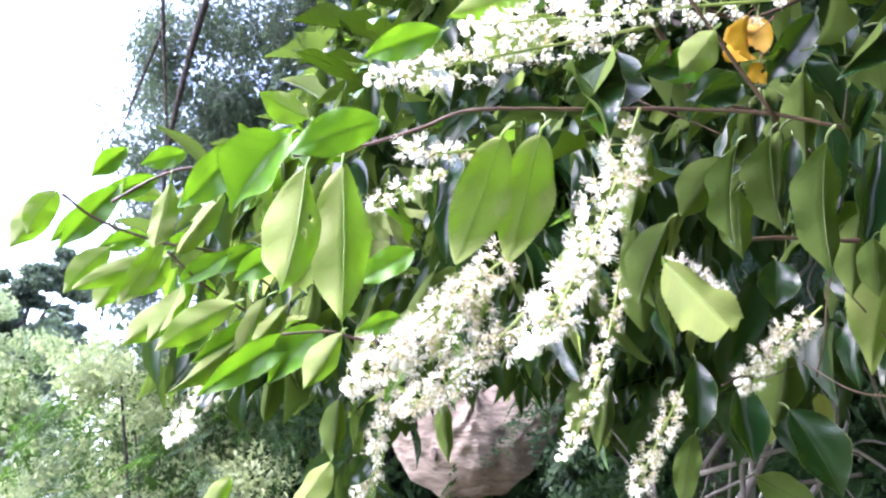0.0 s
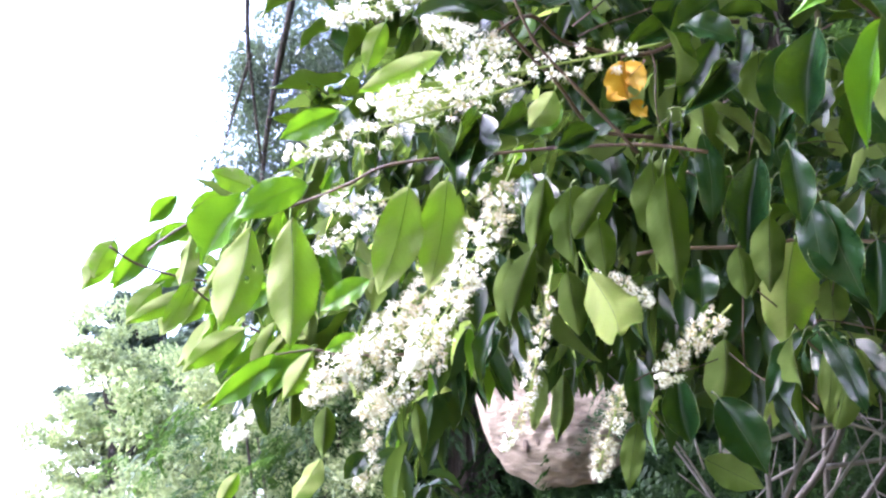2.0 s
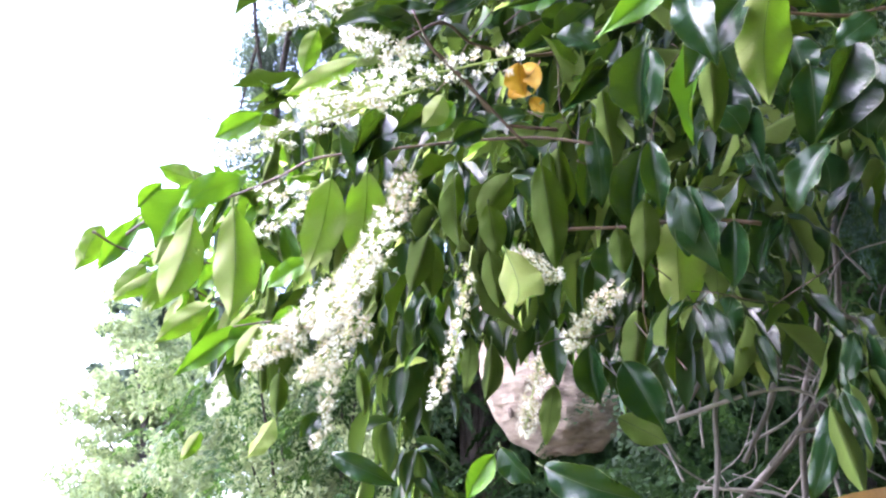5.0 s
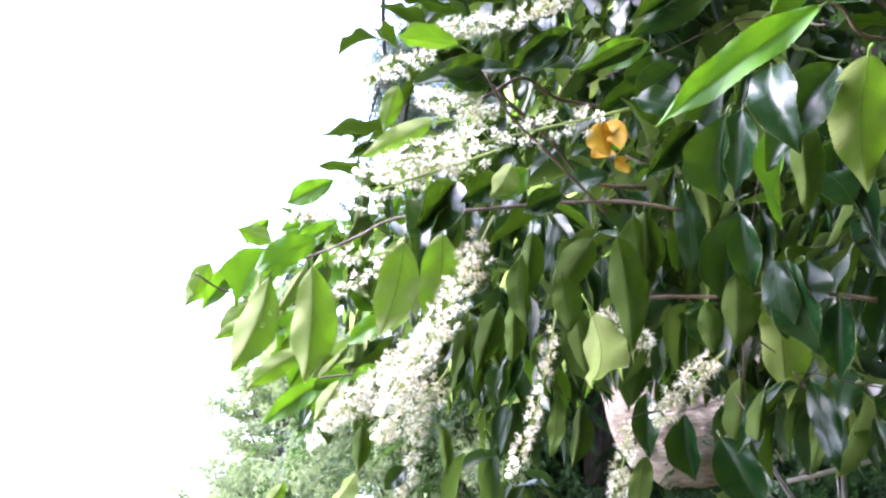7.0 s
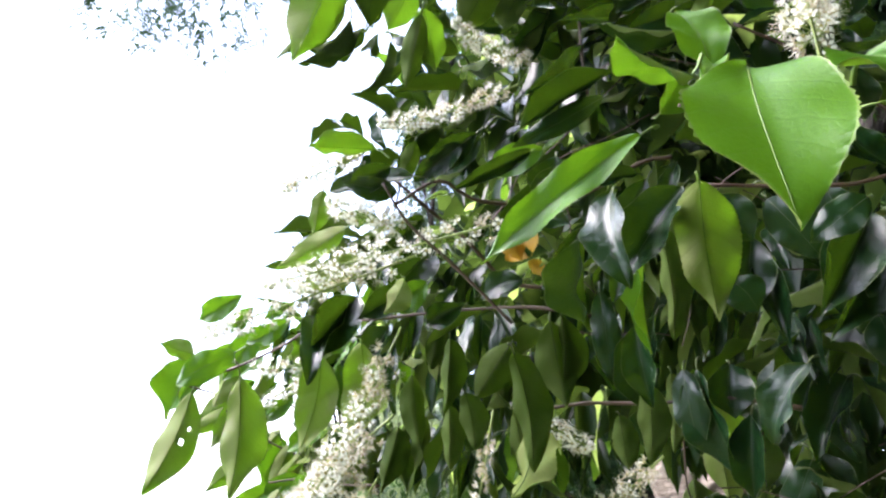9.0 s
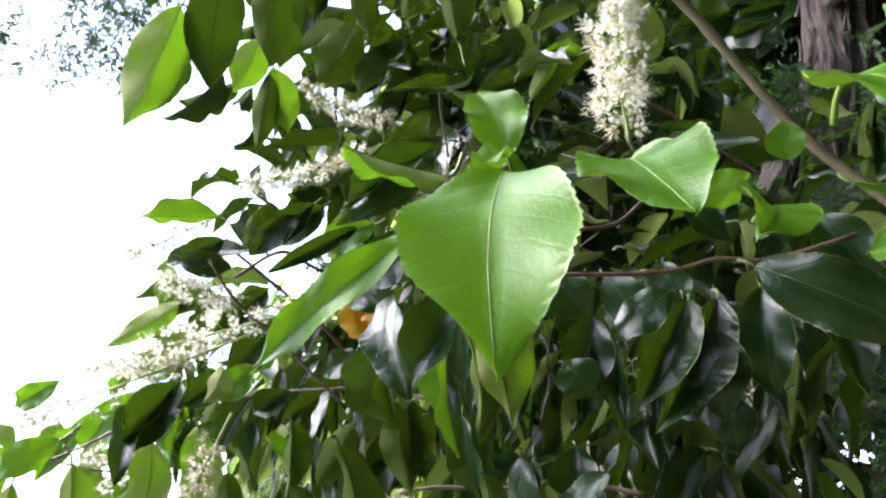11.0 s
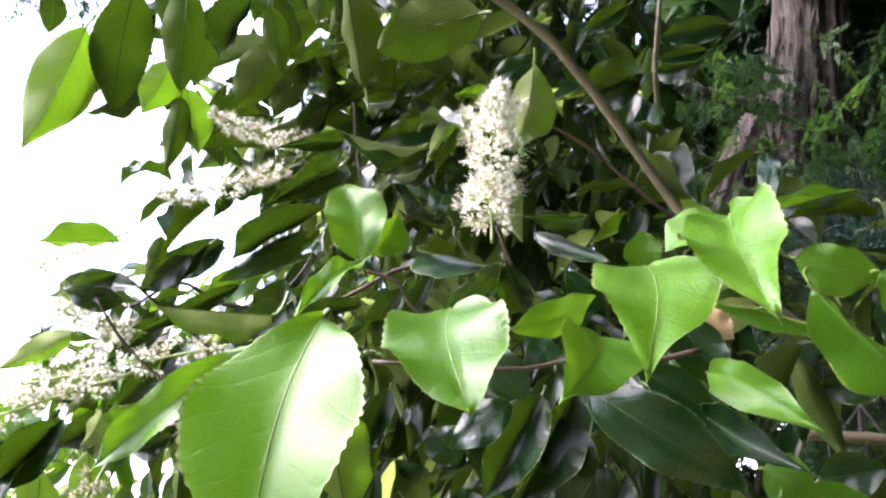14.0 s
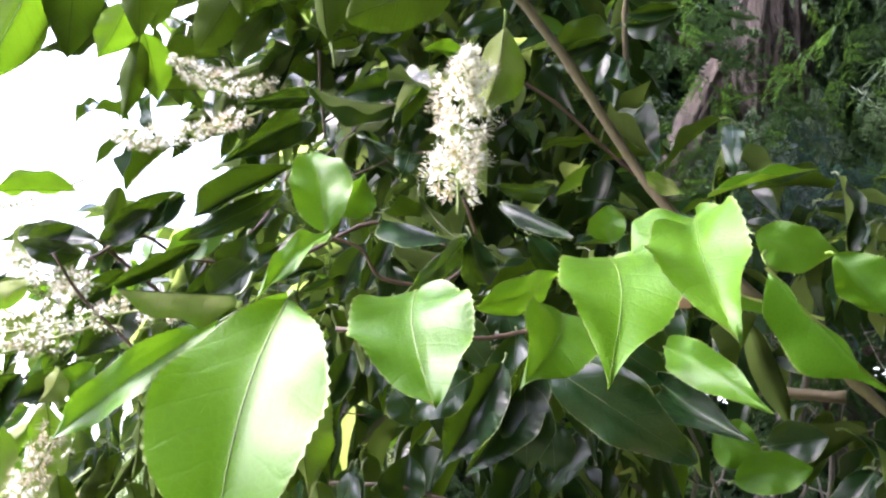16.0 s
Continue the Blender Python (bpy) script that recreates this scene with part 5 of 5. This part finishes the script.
leaf("young", (0.271, 0.532, 1.937), (0.237, 0.533, 1.916), 0.024, (0.24, -0.88, -0.41))
leaf("mature", (0.297, 0.547, 1.918), (0.264, 0.545, 1.904), 0.024, (0.20, -0.90, -0.38))
leaf("mature", (0.441, 0.535, 1.968), (0.431, 0.562, 1.911), 0.042, (-0.28, -0.89, -0.37))
leaf("back", (0.287, 0.631, 2.321), (0.239, 0.640, 2.257), 0.050, (0.52, -0.70, -0.49))
leaf("dark", (0.321, 0.685, 2.336), (0.273, 0.673, 2.309), 0.030, (0.47, -0.72, -0.51))
leaf("mature", (0.273, 0.568, 2.330), (0.252, 0.587, 2.284), 0.044, (0.26, -0.84, -0.47))
leaf("back", (0.361, 0.590, 2.353), (0.345, 0.609, 2.317), 0.035, (0.44, -0.69, -0.57))
leaf("back", (0.238, 0.531, 2.337), (0.218, 0.544, 2.300), 0.035, (0.58, -0.61, -0.54))
leaf("back", (0.240, 0.576, 2.316), (0.219, 0.598, 2.263), 0.039, (0.57, -0.65, -0.49))
leaf("dark", (0.269, 0.714, 2.304), (0.227, 0.689, 2.298), 0.026, (0.51, -0.73, -0.47))
leaf("dark", (0.389, 0.699, 2.367), (0.359, 0.711, 2.330), 0.033, (0.12, -0.92, -0.38))
leaf("mature", (0.419, 0.743, 2.324), (0.382, 0.739, 2.304), 0.031, (0.22, -0.95, -0.22))
leaf("dark", (0.606, 0.564, 1.954), (0.559, 0.559, 1.870), 0.042, (0.45, -0.87, -0.20))
leaf("dark", (0.688, 0.592, 1.940), (0.639, 0.582, 1.972), 0.033, (0.10, -0.98, -0.16))
leaf("lime", (0.722, 0.638, 2.021), (0.678, 0.638, 2.015), 0.026, (0.03, -0.97, -0.24))
leaf("lime", (0.683, 0.647, 1.974), (0.664, 0.643, 1.991), 0.038, (0.30, -0.95, 0.08))
leaf("back", (0.475, 0.450, 1.924), (0.476, 0.472, 1.857), 0.024, (-0.25, -0.92, -0.31), 4)
leaf("young", (-0.232, 0.890, 2.009), (-0.293, 0.869, 1.973), 0.025, (0.48, -0.81, -0.34))
leaf("young", (-0.297, 0.901, 1.981), (-0.343, 0.889, 1.933), 0.026, (0.52, -0.80, -0.30))
leaf("lime", (-0.217, 0.898, 1.918), (-0.296, 0.865, 1.873), 0.026, (0.49, -0.83, -0.26))
leaf("lime", (-0.208, 0.864, 1.924), (-0.245, 0.865, 1.855), 0.028, (0.47, -0.84, -0.26))
leaf("lime", (-0.169, 0.865, 1.879), (-0.209, 0.860, 1.814), 0.030, (0.45, -0.86, -0.22))
leaf("young", (-0.128, 0.842, 1.903), (-0.172, 0.831, 1.869), 0.024, (0.24, -0.97, -0.00))
leaf("young", (-0.109, 0.777, 1.996), (-0.161, 0.780, 1.929), 0.038, (0.42, -0.83, -0.37))
leaf("young", (-0.033, 0.742, 1.988), (-0.087, 0.732, 1.962), 0.026, (0.36, -0.84, -0.41))
leaf("lime", (-0.089, 0.875, 1.846), (-0.179, 0.852, 1.762), 0.025, (0.19, -0.98, 0.07))
leaf("lime", (-0.356, 0.910, 2.003), (-0.383, 0.912, 1.951), 0.035, (0.54, -0.78, -0.31))
leaf("lime", (0.583, 0.528, 2.181), (0.570, 0.525, 2.113), 0.037, (0.10, -0.99, 0.02), 0)
leaf("mature", (0.647, 0.669, 2.240), (0.589, 0.629, 2.212), 0.038, (0.48, -0.85, 0.22), 1)
leaf("mature", (0.635, 0.689, 2.241), (0.625, 0.687, 2.199), 0.025, (0.07, -1.00, 0.04), 4)
leaf("mature", (0.636, 0.906, 2.389), (0.694, 0.870, 2.376), 0.036, (-0.41, -0.35, -0.84), 0)
leaf("young", (0.509, 0.664, 2.239), (0.481, 0.634, 2.231), 0.017, (0.72, -0.69, -0.01), 1)
leaf("lime", (0.483, 0.582, 2.149), (0.524, 0.561, 2.176), 0.013, (0.25, -0.52, -0.82), 1)
leaf("mature", (0.548, 0.692, 2.291), (0.506, 0.654, 2.253), 0.030, (0.53, -0.82, 0.21), 2)
leaf("mature", (0.365, 0.505, 1.975), (0.401, 0.508, 1.958), 0.025, (0.05, -1.00, -0.08), 0)
leaf("mature", (0.363, 0.577, 1.968), (0.352, 0.518, 1.984), 0.024, (0.98, -0.20, -0.08), 1)
raceme((0.224, 0.557, 1.891), (0.150, 0.529, 1.736), 0.0112, 62, 0.3)
raceme((0.151, 0.667, 1.842), (0.031, 0.646, 1.732), 0.0125, 58, 0.5)
raceme((0.148, 0.662, 1.787), (0.061, 0.700, 1.729), 0.0115, 40, 0.5)
raceme((0.241, 0.726, 1.847), (0.190, 0.749, 1.694), 0.0066, 22, 0.65)
raceme((0.401, 0.734, 1.812), (0.338, 0.746, 1.753), 0.0102, 30, 0.6)
raceme((0.284, 0.734, 1.860), (0.339, 0.747, 1.829), 0.0079, 18, 0.4)
raceme((0.130, 0.665, 1.817), (0.060, 0.655, 1.756), 0.0120, 36, 0.5)
raceme((0.117, 0.586, 1.893), (0.068, 0.569, 1.887), 0.0065, 8)
raceme((0.096, 0.630, 1.893), (0.044, 0.620, 1.862), 0.0070, 9)
raceme((0.232, 0.561, 2.008), (0.164, 0.531, 2.027), 0.0093, 26)
raceme((0.329, 0.552, 1.988), (0.112, 0.522, 1.949), 0.0098, 34)
raceme((0.227, 0.550, 1.964), (0.053, 0.516, 1.908), 0.0105, 32)
raceme((0.144, 0.613, 2.118), (0.054, 0.599, 2.087), 0.0094, 24)
raceme((0.307, 0.815, 1.759), (0.273, 0.884, 1.674), 0.0088, 30, 0.8)
raceme((0.577, 0.460, 2.033), (0.580, 0.462, 2.129), 0.0130, 64, 0.22)
raceme((0.289, 0.722, 2.260), (0.271, 0.564, 2.211), 0.0085, 38, 0.3)
raceme((0.261, 0.717, 2.227), (0.111, 0.690, 2.200), 0.0094, 50, 0.35)
raceme((0.210, 0.608, 2.011), (0.125, 0.536, 1.947), 0.0140, 28)
raceme((0.045, 0.860, 1.776), (0.008, 0.880, 1.669), 0.0105, 30, 0.5)
raceme((-0.206, 1.120, 1.851), (-0.275, 1.120, 1.741), 0.0130, 40)

# ---- fuller growth behind the nearest leaves
def sprig_leaves(seed, count, low, high, keep):
    """Stalk ends, tips and facings of leaves on short drooping sprigs inside a box."""
    rnd = random.Random(seed)
    made = []
    while len(made) < count:
        p = Vector(rnd.uniform(a, b) for a, b in zip(low, high))
        if not keep(p):
            continue
        grow = Vector((rnd.uniform(-1.0, 0.5), rnd.uniform(-1.0, 0.4), rnd.uniform(-0.3, 0.5))).normalized()
        for k in range(rnd.randint(4, 7)):
            foot = p + grow * 0.022 * k
            a = k * 2.4 + rnd.uniform(-0.4, 0.4)
            side = grow.orthogonal().normalized()
            out = side * math.cos(a) + grow.cross(side) * math.sin(a)
            way = (out * 0.75 + grow * 0.5 + Vector((0, 0, -(rnd.uniform(0.6, 2.0) if p.z < 2.05 else rnd.uniform(0.0, 1.1))))).normalized()
            up = Vector((rnd.gauss(0, 0.45), rnd.gauss(-0.25, 0.45), 1))
            long = rnd.uniform(0.075, 0.115)
            made.append((foot, foot + way * long, long * rnd.uniform(0.30, 0.43), up))
    return made


def over_gap(p):
    """Low down on the open side the shrub is bare, and the growth and the bent limb beyond show."""
    if 0.02 < p.x < 0.34 and p.z < 1.815 + 0.15 * (p.y - 0.85) + 0.03 * noise.noise(p * 9.0):
        return False
    edge = 0.05 - 0.26 * (p.y - 0.9) + 0.05 * noise.noise(p * 9.0)
    return p.x > edge or p.z > 1.835 + 0.15 * (p.y - 0.9) + 0.04 * noise.noise(p * 8.0 + Vector((3, 3, 3)))


def in_shrub(p):
    """The shrub's body: it thins out towards the open side, and lets the stems show low down."""
    edge = -0.03 + 0.30 * max(0.0, p.z - 1.9) - 0.5 * (p.y - 0.8) + 0.14 * noise.noise(p * 4.0)
    low = 1.42 if p.x < -0.05 else 1.62 + 0.14 * p.y + 0.08 * noise.noise(p * 5.0)
    if abs(p.x - 0.30 + 0.10 * (p.y - 0.9)) < 0.17 and p.z < 1.855 + 0.13 * (p.y - 0.9):
        return False
    if p.x > 0.62 and p.y > 0.95 and p.z < 2.12 + 0.16 * (p.y - 1.0) + 0.10 * noise.noise(p * 5.0):
        return False
    if p.x > 0.68 - 0.06 * p.y and p.z > 1.88 + 0.27 * p.y:
        return False
    return p.x > edge and p.z > low and noise.noise(p * 5.5 + Vector((9, 2, 4))) > -0.30


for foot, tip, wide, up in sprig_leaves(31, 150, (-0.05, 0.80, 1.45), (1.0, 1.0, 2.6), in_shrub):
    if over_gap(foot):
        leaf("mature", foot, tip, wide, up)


def slender(p):
    return in_shrub(p) and p.x < 0.75


for foot, tip, wide, up in sprig_leaves(39, 110, (-0.05, 0.74, 1.60), (0.75, 0.95, 2.15), slender):
    if over_gap(foot):
        leaf(RND.choice(("mature", "mature", "dark", "mature", "mature", "mature", "back")), foot, foot.lerp(tip, 0.85), wide * 0.62, up)


def between_stalks(p):
    return noise.noise(p * 7.0) > -0.2 and p.z > 1.66 + 0.30 * max(0.0, p.x - 0.5) and not (p.x < 0.47 and p.z < 1.93)


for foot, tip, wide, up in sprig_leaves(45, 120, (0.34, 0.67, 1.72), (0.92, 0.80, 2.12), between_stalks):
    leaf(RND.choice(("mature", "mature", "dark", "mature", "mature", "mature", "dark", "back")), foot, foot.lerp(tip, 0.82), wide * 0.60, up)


def behind_racemes(p):
    return noise.noise(p * 6.0) > -0.3


for foot, tip, wide, up in sprig_leaves(47, 70, (-0.06, 0.80, 1.68), (0.16, 0.96, 2.00), behind_racemes):
    if over_gap(foot):
        leaf(RND.choice(("mature", "mature", "back")), foot, foot.lerp(tip, 0.85), wide * 0.65, up)


def fine_twigs(count, seed, low, high):
    """Thin reddish shoots between the leaves."""
    rnd = random.Random(seed)
    for _ in range(count):
        p = Vector(rnd.uniform(a, b) for a, b in zip(low, high))
        way = Vector((rnd.uniform(-1.0, 0.6), rnd.uniform(-0.5, 0.3), rnd.uniform(-0.5, 0.6))).normalized() * rnd.uniform(0.07, 0.16)
        kink = Vector((rnd.gauss(0, 1), rnd.gauss(0, 1), rnd.gauss(0, 1))) * 0.004
        branch(rnd.uniform(0.0006, 0.0011), p, p + way * 0.4 + kink, p + way * 0.75 - kink, p + way, material=TWIG)


fine_twigs(9, 8, (0.32, 0.68, 1.76), (0.72, 0.80, 1.96))
fine_twigs(14, 9, (0.25, 0.70, 2.0), (0.62, 0.90, 2.30))


def at_crown_edge(p):
    return noise.noise(p * 6.0) > -0.25


for foot, tip, wide, up in sprig_leaves(37, 110, (0.02, 0.70, 2.26), (0.42, 1.05, 2.62), at_crown_edge):
    leaf(RND.choice(("mature", "back", "back")), foot, tip, wide, up)


def at_open_side(p):
    return p.x > -0.30 - 0.25 * (p.y - 1.0) + 0.22 * abs(p.z - 1.9) and (p.x > -0.12 or p.z > 1.95) and noise.noise(p * 7.0) > -0.15


for foot, tip, wide, up in sprig_leaves(33, 62, (-0.25, 0.78, 1.66), (0.02, 1.08, 2.10), at_open_side):
    if over_gap(foot):
        leaf(RND.choice(("young", "lime", "lime")), foot, foot.lerp(tip, 0.75), wide * 0.62, up)


def joined_leaves(name, rows, seed):
    """Many simple folded leaves in one mesh."""
    rnd = random.Random(seed)
    verts, faces, slots = [], [], []
    cuts = [(s, profile(s)) for s in (0.02, 0.15, 0.32, 0.5, 0.68, 0.85, 1.0)]
    for b, t, w, up in rows:
        axis = (t - b)
        long = axis.length
        axis.normalize()
        n = (up - axis * up.dot(axis)).normalized()
        side = axis.cross(n)
        fold, droop = rnd.uniform(0.15, 0.45), rnd.uniform(0.05, 0.40)
        start = len(verts)
        pick = rnd.random()
        slot = 0 if pick < 0.86 else 1 if pick < 0.90 else 2
        for s, half in cuts:
            c = b + axis * long * s - n * long * droop * s * s
            lift = n * long * fold * half
            verts += [c - side * half * w * 1.0 + lift, c, c + side * half * w * 1.0 + lift]
        for i in range(len(cuts) - 1):
            for k in range(2):
                a = start + 3 * i + k
                faces.append((a, a + 1, a + 4, a + 3))
                slots.append(slot)
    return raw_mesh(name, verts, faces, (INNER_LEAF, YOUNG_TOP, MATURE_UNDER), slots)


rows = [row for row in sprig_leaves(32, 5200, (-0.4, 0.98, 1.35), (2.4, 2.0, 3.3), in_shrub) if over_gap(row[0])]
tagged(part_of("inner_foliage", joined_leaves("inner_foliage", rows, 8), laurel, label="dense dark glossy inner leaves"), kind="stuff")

# ---- unseen bough arching over the path, added to shade the right side
def overhead(p):
    return noise.noise(p * 4.0) > -0.3


rows = sprig_leaves(34, 1700, (0.9, -1.2, 2.15), (2.2, 0.3, 3.1), overhead)
tagged(part_of("arching_foliage", joined_leaves("arching_foliage", rows, 9), laurel, label="unseen arching bough of dark leaves added for shade"), kind="stuff")
def above_view(p):
    return p.z > 1.95 + 0.95 * p.y and noise.noise(p * 4.0) > -0.35


# leaves kept above the view, added only to shade the growth below
rows = sprig_leaves(35, 1400, (0.34, -0.15, 2.45), (1.55, 0.75, 3.05), above_view)
tagged(part_of("upper_foliage", joined_leaves("upper_foliage", rows, 10), laurel, label="unseen upper bough of dark leaves added for shade"), kind="stuff")
# wood of the unseen arching bough that is added for shade
branch(0.012, (0.95, 1.2, 1.9), (1.15, 0.8, 2.5), (1.25, 0.2, 2.72), (1.3, -0.5, 2.65), (1.2, -0.9, 2.5))
branch(0.028, (0.95, 1.25, 0.05), (0.98, 1.22, 0.7), (0.93, 1.24, 1.3), (0.95, 1.2, 1.95))
branch(0.02, (0.97, 1.25, 0.1), (1.15, 1.4, 0.8), (1.25, 1.5, 1.6), (1.2, 1.45, 2.3))
